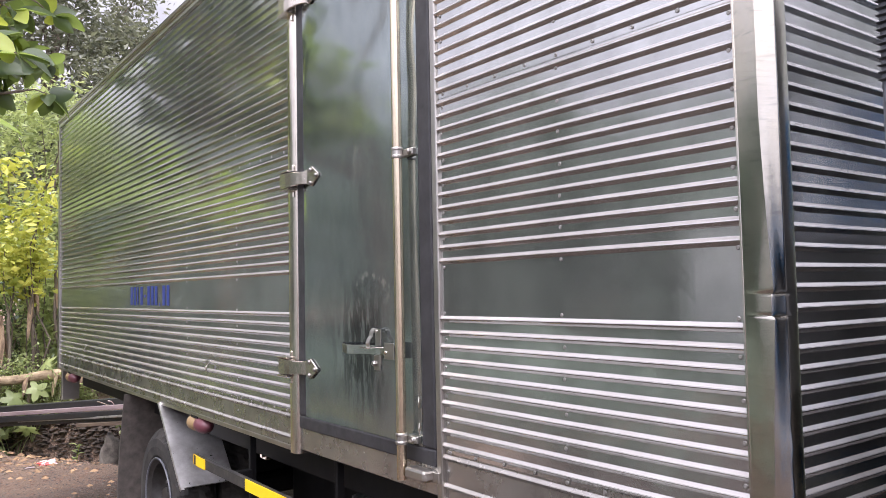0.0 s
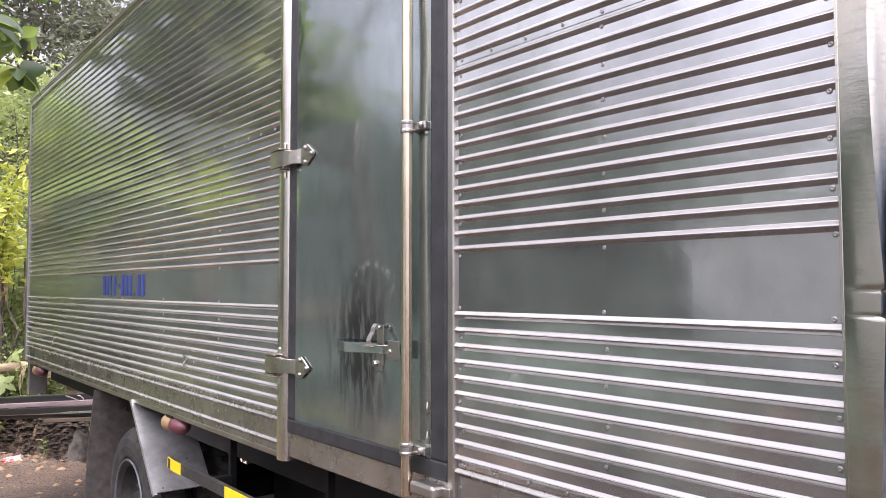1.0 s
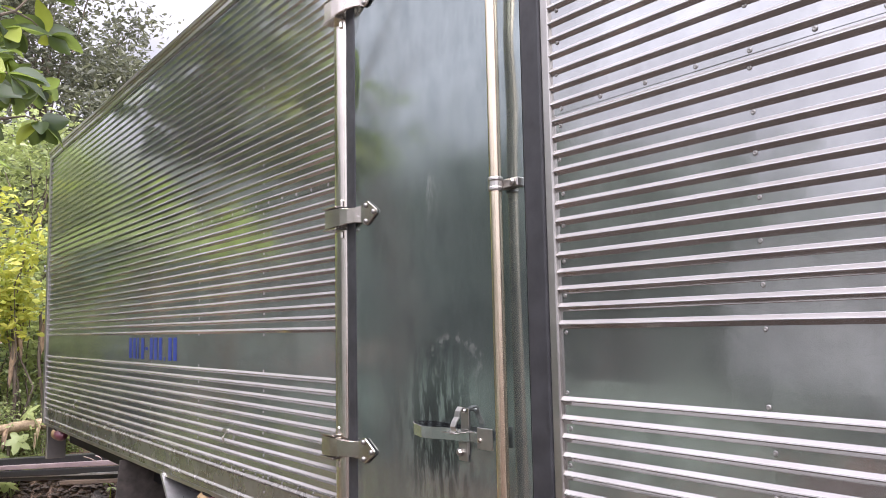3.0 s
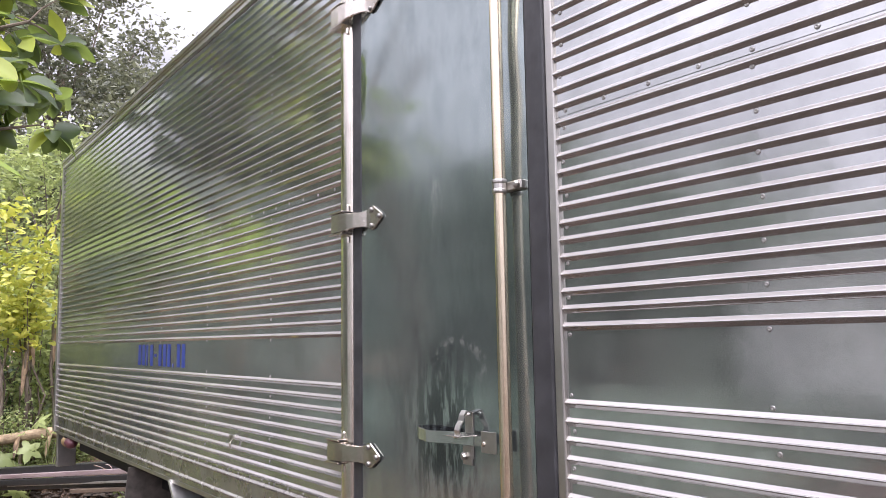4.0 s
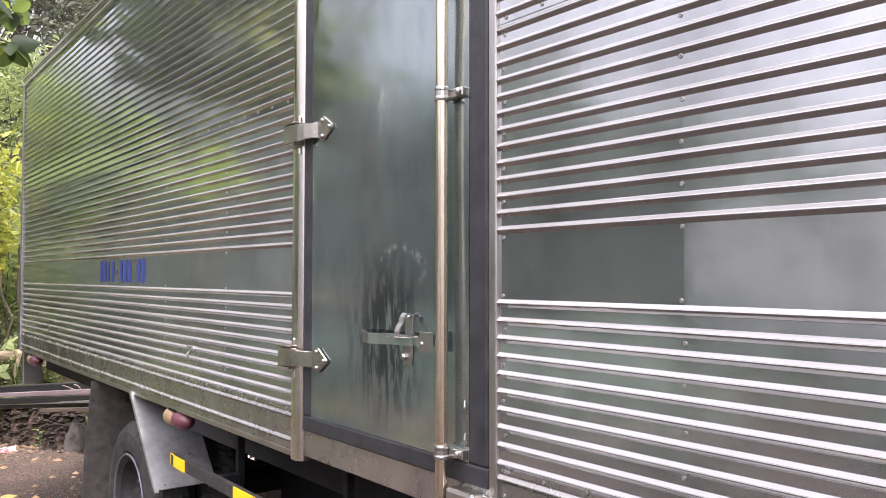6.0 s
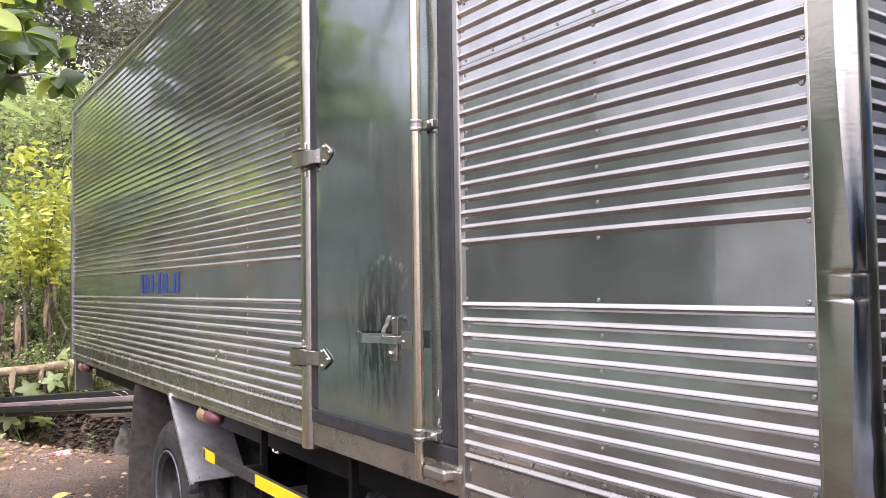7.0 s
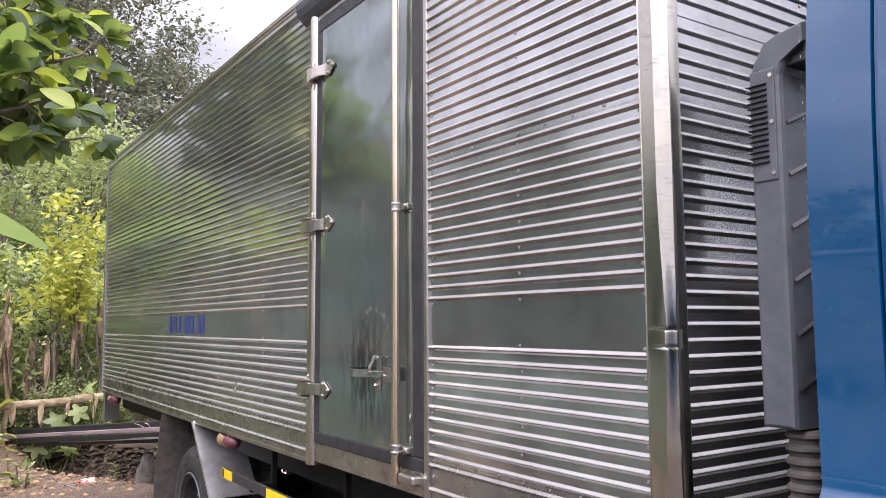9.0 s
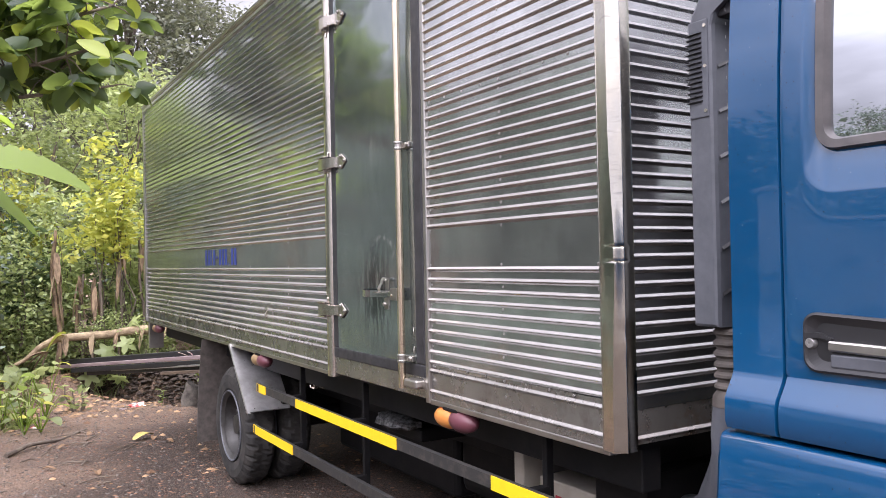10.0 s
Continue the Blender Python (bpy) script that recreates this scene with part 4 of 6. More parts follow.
def guard(z, h, spans, y_end):
    """A side guard bar, its rear end turned in a little; spans are its yellow lengths."""
    path = [(-0.022, y_end), (-0.029, y_end - 0.020), (-0.030, y_end - 0.04), (-0.03, y_end - 0.8), (-0.03, 1.2), (-0.03, 0.1), (0.03, -0.02)]
    pts = [(x, y, z + 0.115) for x, y in path]
    bm = bmesh.new()
    strip(bm, pts, 0.022, h)
    g = part("guard_bar", bm, M_GUARD, truck, "black painted side guard bar")
    pl = [Vector((x, y)) for x, y in path]

    def x_at(y):
        for a, b in zip(pl, pl[1:]):
            if (a.y - y) * (b.y - y) <= 0:
                f = (y - a.y) / (b.y - a.y) if b.y != a.y else 0
                return a.x + f * (b.x - a.x)
        return pl[0].x
    for y1, y0 in spans:
        n = max(2, int((y1 - y0) / 0.08))
        bm = bmesh.new()
        strip(bm, [(x_at(y1 + (y0 - y1) * i / n) - 0.0125, y1 + (y0 - y1) * i / n, z + 0.115) for i in range(n + 1)], 0.004, h + 0.004)
        part("yellow_band", bm, M_YELLOW, g, "yellow painted length")


guard(0.650, 0.043, ((2.978, 2.800), (2.318, 1.192), (0.523, 0.15)), 2.98)
guard(0.392, 0.045, ((3.056, 2.371),), 3.058)


def marker_lamp(y, z=0.800, x=-0.005, rear_mat=M_AMBER):
    lamp = tpart("marker_lamp", bx(bmesh.new(), x, x + 0.10, y - 0.05, y + 0.05, z + 0.03, z + 0.045, 0.004), M_CHASSIS, label="oval side marker lamp, half amber and half red")
    for sgn, mat, nm in ((1, rear_mat, "amber_lens"), (-1, M_RED, "red_lens")):
        bm = bmesh.new()
        bmesh.ops.create_uvsphere(bm, u_segments=16, v_segments=10, radius=1.0)
        bmesh.ops.scale(bm, vec=(0.045, 0.082, 0.042), verts=bm.verts)
        bmesh.ops.translate(bm, vec=(x + 0.03, y + sgn * 0.050, z + 0.115), verts=bm.verts)
        part(nm, bm, mat, lamp, smooth=True)


marker_lamp(0.84)
marker_lamp(3.06, rear_mat=M_FADED)
marker_lamp(6.05, rear_mat=M_FADED)


def wheel(x_out, y, dual=True):
    """A truck wheel; its outer face looks along -x."""
    R, zc = 0.40, 0.285
    w = bmesh.new()
    n = 120
    prof = [(0.232, 0.022), (0.255, 0.006), (0.30, 0.000), (0.345, 0.004), (0.372, 0.018), (0.390, 0.034), (0.398, 0.048), (0.400, 0.075), (0.400, 0.105), (0.400, 0.135), (0.398, 0.164), (0.390, 0.178), (0.345, 0.208), (0.232, 0.19)]
    rings = []
    for k, (r, h) in enumerate(prof):
        ring = []
        for j in range(n):
            a = 2 * math.pi * j / n
            rr = r
            if 4 <= k <= 6 or 10 <= k <= 11:
                rr -= 0.013 if j % 4 == 0 else 0.0
            if k in (7, 9):
                rr -= 0.008 if (j + 2) % 4 == 0 else 0
            if k == 8:
                rr -= 0.006
            sag = -0.395 - (rr * math.sin(a)) if rr * math.sin(a) < -0.395 else 0
            ring.append((h, rr * math.cos(a), rr * math.sin(a) + sag))
        rings.append(ring)
    rings_mesh(w, rings, caps=False)
    rim = bmesh.new()
    lathe(rim, [(0.236, 0.030), (0.236, 0.008), (0.226, 0.006), (0.218, 0.018), (0.205, 0.026), (0.200, 0.060), (0.170, 0.098), (0.125, 0.108), (0.110, 0.085), (0.070, 0.080), (0.066, 0.045), (0.0, 0.040)], 40, "x", caps=False)
    for dx in ((0.0, 0.245) if dual else (0.0,)):
        a = bmesh.new()
        tmp = bpy.data.meshes.new("tmp")
        w.to_mesh(tmp)
        a.from_mesh(tmp)
        bpy.data.meshes.remove(tmp)
        bmesh.ops.translate(a, vec=(x_out + dx, y, zc + 0.115), verts=a.verts)
        t = part("wheel", a, M_TYRE, truck, "worn black truck tyre on a grey steel rim")
        b = bmesh.new()
        tmp = bpy.data.meshes.new("tmp")
        rim.to_mesh(tmp)
        b.from_mesh(tmp)
        bpy.data.meshes.remove(tmp)
        bmesh.ops.translate(b, vec=(x_out + dx, y, zc + 0.115), verts=b.verts)
        part("rim", b, M_RIM, t, "dusty dark steel rim", True)
        b = bmesh.new()
        lathe(b, [(0.226, 0.010), (0.231, 0.001), (0.238, 0.0), (0.241, 0.006), (0.236, 0.012), (0.226, 0.010)], 40, "x", (x_out + dx, y, zc + 0.115), caps=False)
        part("rim_flange", b, M_PLASTIC, t, smooth=True)
        if dx == 0.0:
            for i in range(6):
                an = 2 * math.pi * i / 6 + 0.3
                nb = bmesh.new()
                lathe(nb, [(0.016, 0.086), (0.016, 0.062), (0.010, 0.055)], 6, "x", (x_out, y + 0.092 * math.cos(an), zc + 0.115 + 0.092 * math.sin(an)))
                part("wheel_nut", nb, M_RIM, t)
    w.free()
    rim.free()


wheel(0.015, 3.74)
wheel(1.60, 3.74)
wheel(0.16, -1.25, False)
bm = bmesh.new()
tube(bm, [(0.2, 3.74, 0.285), (1.9, 3.74, 0.285)], 0.07, 12)
bmesh.ops.create_uvsphere(bm, u_segments=16, v_segments=10, radius=0.2, matrix=Matrix.Translation((1.06, 3.74, 0.30)))
tpart("axle", bm, M_CHASSIS)

# front fender plate of the rear wheel, and the flap behind it
bm = bmesh.new()
rings_mesh(bm, [[(-0.012, 3.24, 0.455), (-0.012, 3.62, 0.850), (-0.012, 3.635, 0.842), (-0.012, 3.255, 0.447)], [(0.27, 3.24, 0.455), (0.27, 3.62, 0.850), (0.27, 3.635, 0.842), (0.27, 3.255, 0.447)]])
rings_mesh(bm, [[(-0.014, 3.232, 0.447), (-0.014, 3.62, 0.853), (0.004, 3.62, 0.853), (0.004, 3.232, 0.447)], [(-0.014, 3.248, 0.437), (-0.014, 3.642, 0.845), (0.004, 3.642, 0.845), (0.004, 3.248, 0.437)]])
tpart("fender_plate", bm, M_FENDER, label="slanted steel fender plate ahead of the rear wheel")
bm = bmesh.new()
rings = []
for i in range(9):
    f = i / 8
    y, z = 4.30 + 0.10 * f + 0.03 * math.sin(f * 3), 0.83 - 0.78 * f
    rings.append([(-0.02 - 0.02 * f, y, z), (0.46, y, z), (0.46, y + 0.012, z), (-0.02 - 0.02 * f, y + 0.012, z)])
rings_mesh(bm, rings)
tpart("mud_flap", bm, M_HOSE, label="dusty grey rubber mud flap behind the wheel")

# unseen sheet added to hide lit ground behind the axle
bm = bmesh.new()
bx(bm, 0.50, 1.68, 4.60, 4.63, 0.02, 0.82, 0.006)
tpart("rear_apron", bm, M_CHASSIS, label="added black sheet hiding the lit ground behind the axle")
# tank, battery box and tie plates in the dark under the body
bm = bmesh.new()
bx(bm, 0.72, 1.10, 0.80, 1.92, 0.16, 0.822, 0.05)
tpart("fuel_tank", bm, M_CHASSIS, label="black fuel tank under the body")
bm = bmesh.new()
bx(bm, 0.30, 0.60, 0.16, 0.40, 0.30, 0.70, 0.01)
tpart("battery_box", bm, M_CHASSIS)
for y, z in ((2.70, 0.668), (2.84, 0.645)):
    bm = bmesh.new()
    bx(bm, 0.265, 0.295, y - 0.022, y + 0.022, z - 0.020, z + 0.020, 0.004)
    lathe(bm, [(0.010, 0.250), (0.010, 0.266)], 8, "x", (0, y, z))
    lathe(bm, [(0.006, z + 0.018), (0.006, z + 0.034), (0.003, z + 0.038)], 8, "z", (0.28, y + 0.008, 0))
    tpart("valve", bm, M_STEEL_BRIGHT, label="small bright metal valve")
bm = bmesh.new()
bmesh.ops.create_icosphere(bm, subdivisions=3, radius=1.0)
for v in bm.verts:
    f = 1.0 + 0.22 * noise.noise(v.co * 2.3) + 0.08 * noise.noise(v.co * 6.0)
    v.co = Vector((0.34 + 0.09 * v.co.x * f, 1.89 + 0.17 * v.co.y * f, 0.585 + 0.045 * max(-0.6, v.co.z) * f))
tpart("filter_housing", bm, M_LUMP, label="grey pitted metal housing under the body", smooth=True)
bm = bmesh.new()
bx(bm, 0.36, 0.72, 1.70, 2.06, 0.50, 0.562, 0.01)
tpart("bracket", bm, M_CHASSIS)

# ------- cab
CX = 0.10


def skin_x(z):
    """How far in the cab's side lies at a height."""
    return CX + max(0.0, z - 1.6) ** 2 * 0.12


cab_prof = [(skin_x(z), z) for z in (2.27, 2.15, 2.0, 1.85, 1.7)] + [(CX, 1.60), (CX, 1.30), (CX, 1.105), (CX - 0.006, 1.090), (CX - 0.030, 1.052), (CX - 0.036, 1.035), (CX - 0.036, 0.985), (CX - 0.030, 0.968), (CX, 0.962)]


def cab_slice(bm, y0, y1, prof, depth=0.04, r=0.008):
    """An outer panel between y0 and y1 (y0 nearer the rear), its ends turned in."""
    ys = [y0, y0 - 0.002, y0 - r, y1 + r, y1 + 0.002, y1]
    inn = [depth, r * 0.6, 0.0, 0.0, r * 0.6, depth]
    rings_mesh(bm, [[(x + d, y, z) for x, z in prof] for y, d in zip(ys, inn)], closed=False, caps=False)
    return bm


bm = bmesh.new()
cab_slice(bm, -0.332, -0.4755, cab_prof, 0.04, 0.003)
tpart("cab_quarter_panel", bm, M_BLUE, label="blue painted panel at the back of the cab", smooth=True)


def rounded(y0, y1, z0, z1, r, n=10, m=8):
    """A rectangle with round corners, its sides divided so that they can follow a curve."""
    pts = []
    for cy, cz, a0 in ((y1 - r, z1 - r, 0), (y0 + r, z1 - r, 90), (y0 + r, z0 + r, 180), (y1 - r, z0 + r, 270)):
        for i in range(n + 1):
            a = radians(a0 + 90 * i / n)
            pts.append((cy + r * math.cos(a), cz + r * math.sin(a)))
    full = []
    for i, p in enumerate(pts):
        full.append(p)
        if i % (n + 1) == n:
            q = pts[(i + 1) % len(pts)]
            full += [(p[0] + (q[0] - p[0]) * j / m, p[1] + (q[1] - p[1]) * j / m) for j in range(1, m)]
    return full


DY0, DY1 = -1.42, -0.4800     # cab door from its front to its rear edge
WY0, WY1, WZ0, WZ1 = -1.34, -0.517, 1.566, 2.20


bm = bmesh.new()
outer = rounded(DY0, DY1, 1.105, 2.27, 0.010)
inn2 = rounded(WY0 + 0.045, WY1 - 0.045, WZ0 + 0.050, WZ1 - 0.045, 0.050)
door_rings = [(outer, 0.030), (outer, 0.0015), (rounded(DY0 + 0.003, DY1 - 0.003, 1.105, 2.267, 0.010), 0.0), (rounded(DY0 + 0.010, DY1 - 0.010, 1.107, 2.260, 0.010), 0.0),
              (rounded(WY0 - 0.020, -0.531, 1.521, 2.235, 0.078), 0.0), (rounded(WY0 - 0.016, -0.536, 1.526, 2.230, 0.074), 0.0004), (rounded(WY0 - 0.013, -0.540, 1.531, 2.226, 0.070), 0.0020),
              (rounded(WY0 + 0.036, -0.559, 1.609, 2.160, 0.053), 0.0125), (inn2, 0.0150)]
rings_mesh(bm, [[(skin_x(z) + d, y, z) for y, z in ring] for ring, d in door_rings], caps=False)
cab_slice(bm, DY1, DY0, cab_prof[7:], 0.04, 0.003)
cab_door = tpart("cab_door", bm, M_BLUE, label="closed blue cab door speckled with mud", smooth=True)
bm = bmesh.new()
inn3 = rounded(WY0 + 0.075, WY1 - 0.075, WZ0 + 0.080, WZ1 - 0.075, 0.030)
up = 0.115
rings_mesh(bm, [[(skin_x(z) + 0.015, y, z + up) for y, z in inn2], [(skin_x(z) + 0.002, y, z + up) for y, z in rounded(WY0 + 0.050, WY1 - 0.050, WZ0 + 0.055, WZ1 - 0.050, 0.046)], [(skin_x(z) + 0.005, y, z + up) for y, z in rounded(WY0 + 0.068, WY1 - 0.068, WZ0 + 0.073, WZ1 - 0.068, 0.034)], [(skin_x(z) + 0.028, y, z + up) for y, z in inn3]], caps=False)
part("window_seal", bm, M_SEAL, cab_door, "black rubber window seal", True)
bm = bmesh.new()
rows = [WZ0 + 0.065 + (WZ1 - WZ0 - 0.125) * j / 12 for j in range(13)]
rings_mesh(bm, [[(skin_x(z) + 0.024, WY0 + 0.060, z + up), (skin_x(z) + 0.024, WY1 - 0.060, z + up), (skin_x(z) + 0.028, WY1 - 0.060, z + up), (skin_x(z) + 0.028, WY0 + 0.060, z + up)] for z in rows])
part("window_pane", bm, M_GLASS, cab_door, "dark tinted glass reflecting trees", True)
# handle: a dark cup with a bright pull, a flap under it and the lock
hz = 1.1900
HY = -0.012                   # along the door


def cup(y0, y1, z0, z1, r, x):
    """One ring of the handle cup, its upper edge rising to the rear."""
    return [(x, y, z + up + (0.010 * (y - y0) / (y1 - y0) - 0.006 if z > hz else 0.0)) for y, z in rounded(y0, y1, z0, z1, r, 6)]


bm = bmesh.new()
rings_mesh(bm, [cup(-0.765 + HY, -0.520 + HY, hz - 0.0655, hz + 0.0655, 0.034, CX + 0.004), cup(-0.765 + HY, -0.520 + HY, hz - 0.0655, hz + 0.0655, 0.034, CX - 0.009),
                cup(-0.760 + HY, -0.525 + HY, hz - 0.060, hz + 0.060, 0.030, CX - 0.012), cup(-0.755 + HY, -0.530 + HY, hz - 0.054, hz + 0.054, 0.027, CX - 0.0085), cup(-0.735 + HY, -0.548 + HY, hz - 0.040, hz + 0.042, 0.024, CX - 0.0012)])
hd = part("door_handle", bm, M_BLACK, cab_door, "black plastic door handle with a lock")
bm = bmesh.new()
rings_mesh(bm, [[(CX - 0.012, y + HY, z0), (CX - 0.015, y + HY, z0 + 0.004), (CX - 0.015, y + HY, z1 - 0.004), (CX - 0.012, y + HY, z1), (CX + 0.002, y + HY, z1), (CX + 0.002, y + HY, z0)] for y, z0, z1 in ((-0.584, hz + up - 0.015, hz + up + 0.007), (-0.66, hz + up - 0.017, hz + up + 0.006), (-0.750, hz + up - 0.020, hz + up + 0.004))])
part("grip", bm, M_STEEL_DULL, hd, "bright metal grip")
bm = bmesh.new()
bx(bm, CX - 0.010, CX + 0.002, -0.715 + HY, -0.584 + HY, hz + up - 0.052, hz + up - 0.022, 0.004)
part("flap", bm, M_PLASTIC, hd, "grey flap under the grip")
bm = bmesh.new()
rings_mesh(bm, [[(CX - 0.012, y + HY, z0), (CX - 0.012, y + HY, z1), (CX + 0.004, y + HY, z1), (CX + 0.004, y + HY, z0)] for y, z0, z1 in ((-0.524, hz + up + 0.010, hz + up + 0.022), (-0.560, hz + up + 0.012, hz + up + 0.024), (-0.590, hz + up + 0.007, hz + up + 0.012))])
part("lever", bm, M_BLACK, hd)
bm = bmesh.new()
lathe(bm, [(0.013, CX + 0.008), (0.013, CX - 0.008), (0.010, CX - 0.014), (0.004, CX - 0.014), (0.003, CX - 0.010)], 16, "x", (0, -0.538 + HY, hz + up - 0.001))
part("lock", bm, M_FENDER, hd, smooth=True)

# rest of the cab
bm = bmesh.new()
sill = [(CX - 0.018, 0.9565), (CX - 0.032, 0.951), (CX - 0.040, 0.940), (CX - 0.047, 0.905), (CX - 0.049, 0.895), (CX - 0.066, 0.70), (CX - 0.04, 0.42), (CX + 0.05, 0.40)]
cab_slice(bm, -0.315, -1.45, [(CX + 0.05, 0.9565)] + sill, 0.05, 0.012)
tpart("cab_step_panel", bm, M_BLUE, label="blue lower cab panel", smooth=True)
# unseen cab back: blackened low and left open high for the nose's reflections
bm = bmesh.new()
bx(bm, CX + 0.10, 1.94, -2.05, -0.345, 0.96, 1.60, 0.04)
bx(bm, CX + 0.12, 1.92, -2.0, -0.95, 2.22, 2.30, 0.03)
for x0, x1 in ((CX + 0.10, CX + 0.24), (1.80, 1.94)):
    rings_mesh(bm, [[(x, -0.36, 1.58), (x, -0.44, 1.58), (x, -1.00, 2.23), (x, -0.92, 2.23)] for x in (x0, x1)])
    bx(bm, x0 + 0.01, x1 - 0.03, -2.04, -1.96, 1.58, 2.24, 0.015)
bx(bm, CX + 0.03, CX + 0.11, -1.40, -0.40, 0.97, 1.52, 0.01)
tpart("cab_shell", bm, M_BLACK, label="unseen cab back, blackened to darken the nose's reflections")
bm = bmesh.new()
bx(bm, CX + 0.02, 2.0, -2.10, -1.43, 0.45, 1.52, 0.06)
tpart("cab_front", bm, M_BLUE)
bm = bmesh.new()
bx(bm, CX + 0.11, 1.93, -2.04, -0.92, 2.302, 2.345, 0.018)
tpart("cab_roof", bm, M_BLUE, label="blue cab roof")
bm = bmesh.new()
bx(bm, 2.0, 2.02, -1.43, -0.345, 0.60, 2.2, 0.008)
tpart("cab_door", bm, M_BLUE)
bm = bmesh.new()
bx(bm, 0.22, 1.84, -2.060, -2.050, 1.56, 2.22, 0.003)
tpart("windscreen", bm, M_CLEAR, label="clear windscreen").visible_shadow = False
# added sloping pane and gap let sky show in the nose steel
bm = bmesh.new()
rings_mesh(bm, [[(x, -0.398, 1.60), (x, -0.404, 1.60), (x, -0.944, 2.22), (x, -0.938, 2.22)] for x in (CX + 0.24, 1.80)])
tpart("rear_window", bm, M_CLEAR, label="unseen sloped rear pane, added so sky shows in the nose").visible_shadow = False
# seam sealer beads along the cab's rear edge
bm = bmesh.new()
for i in range(40):
    z = 0.98 + i * 0.034
    bx(bm, CX + 0.0040, CX + 0.0048, -0.3326, -0.3319, z, z + 0.007)
tagged(tpart("edge_seal", bm, M_FENDER), kind="stuff")

# ------- air intake between cab and box
SX, SY0, SY1 = 0.15, -0.252, -0.170
bm = bmesh.new()
side = [(SY1, 1.200), (SY1, 1.985), (SY1 - 0.004, 2.012), (SY1 - 0.014, 2.040), (SY1 - 0.030, 2.064), (SY1 - 0.055, 2.082), (SY1 - 0.085, 2.094), (SY0 - 0.060, 2.102), (SY0 - 0.060, 2.060), (SY0 - 0.010, 2.030), (SY0, 2.000), (SY0, 1.200)]
rings_mesh(bm, [[(SX + dx, y + (0.010 if y < -0.2 else -0.010) * ins, z - 0.008 * ins * (1 if z > 1.9 else -1)) for y, z in side] for dx, ins in ((0.0, 1.0), (0.004, 0.35), (0.014, 0.0), (0.19, 0.0))])
intake = tpart("air_intake", bm, M_PLASTIC, label="grey plastic raised air intake behind the cab")
bm = bmesh.new()
bx(bm, SX - 0.004, SX + 0.004, SY0 + 0.012, SY1 - 0.008, 1.755 + up, 2.035 - 0.02 + up, 0.003)
grille = part("grille", bm, M_PLASTIC, intake, "screwed-on grille plate with slats")
for i in range(15):
    bm = bmesh.new()
    z = 1.795 + i * 0.0130 + up
    rings_mesh(bm, [[(SX - 0.003, SY0 + 0.030, z), (SX - 0.011, SY0 + 0.030, z + 0.003), (SX - 0.003, SY0 + 0.030, z + 0.007)], [(SX - 0.003, SY1 - 0.006, z), (SX - 0.012, SY1 - 0.002, z + 0.003), (SX - 0.003, SY1 - 0.006, z + 0.007)]])
    part("slat", bm, M_BLACK, grille)
for z in (1.772, 1.890, 1.998):
    bm = bmesh.new()
    lathe(bm, [(0.0055, SX - 0.003), (0.005, SX - 0.0065), (0.002, SX - 0.0065), (0.0015, SX - 0.005)], 10, "x", (0, SY0 + 0.020, z + up))
    part("screw", bm, M_STEEL_BRIGHT, grille, smooth=True)
# solid black block stands for the shade inside the mouth
bm = bmesh.new()
bx(bm, SX + 0.018, SX + 0.17, SY0 - 0.056, SY0 + 0.002, 2.015 + up, 2.072 + up, 0.004)
part("intake_mouth", bm, M_BLACK, intake, "black block for the shaded mouth of the intake")
bm = bmesh.new()
for i in range(6):
    z = 1.28 + i * 0.12 + up
    rings_mesh(bm, [[(SX + 0.02, SY0 - 0.001, z), (SX + 0.02, SY0 - 0.006, z + 0.004), (SX + 0.02, SY0 - 0.001, z + 0.012)], [(SX + 0.14, SY0 - 0.001, z + 0.05), (SX + 0.14, SY0 - 0.006, z + 0.054), (SX + 0.14, SY0 - 0.001, z + 0.062)]])
part("rib", bm, M_BLACK, intake)
hx, hy = 0.225, -0.228
bm = bmesh.new()
prof = []
for i in range(6):
    z = 1.195 - i * 0.029
    prof += [(0.035, z), (0.043, z - 0.008), (0.044, z - 0.015), (0.036, z - 0.022)]
prof += [(0.048, 1.012), (0.050, 0.985), (0.042, 0.980)]
lathe(bm, prof, 20, "z", (hx, hy, 0))
tpart("bellows", bm, M_HOSE, label="ribbed rubber bellows hose", smooth=True)
bm = bmesh.new()
tube(bm, [(hx, hy, 1.0), (hx, hy + 0.005, 0.90), (hx + 0.01, hy + 0.03, 0.78), (hx + 0.05, hy + 0.10, 0.68), (hx + 0.12, hy + 0.22, 0.60), (hx + 0.25, hy + 0.36, 0.56)], [0.048, 0.052, 0.056, 0.058, 0.058, 0.058], 16)
tpart("intake_pipe", bm, M_PLASTIC, label="grey plastic intake pipe", smooth=True)
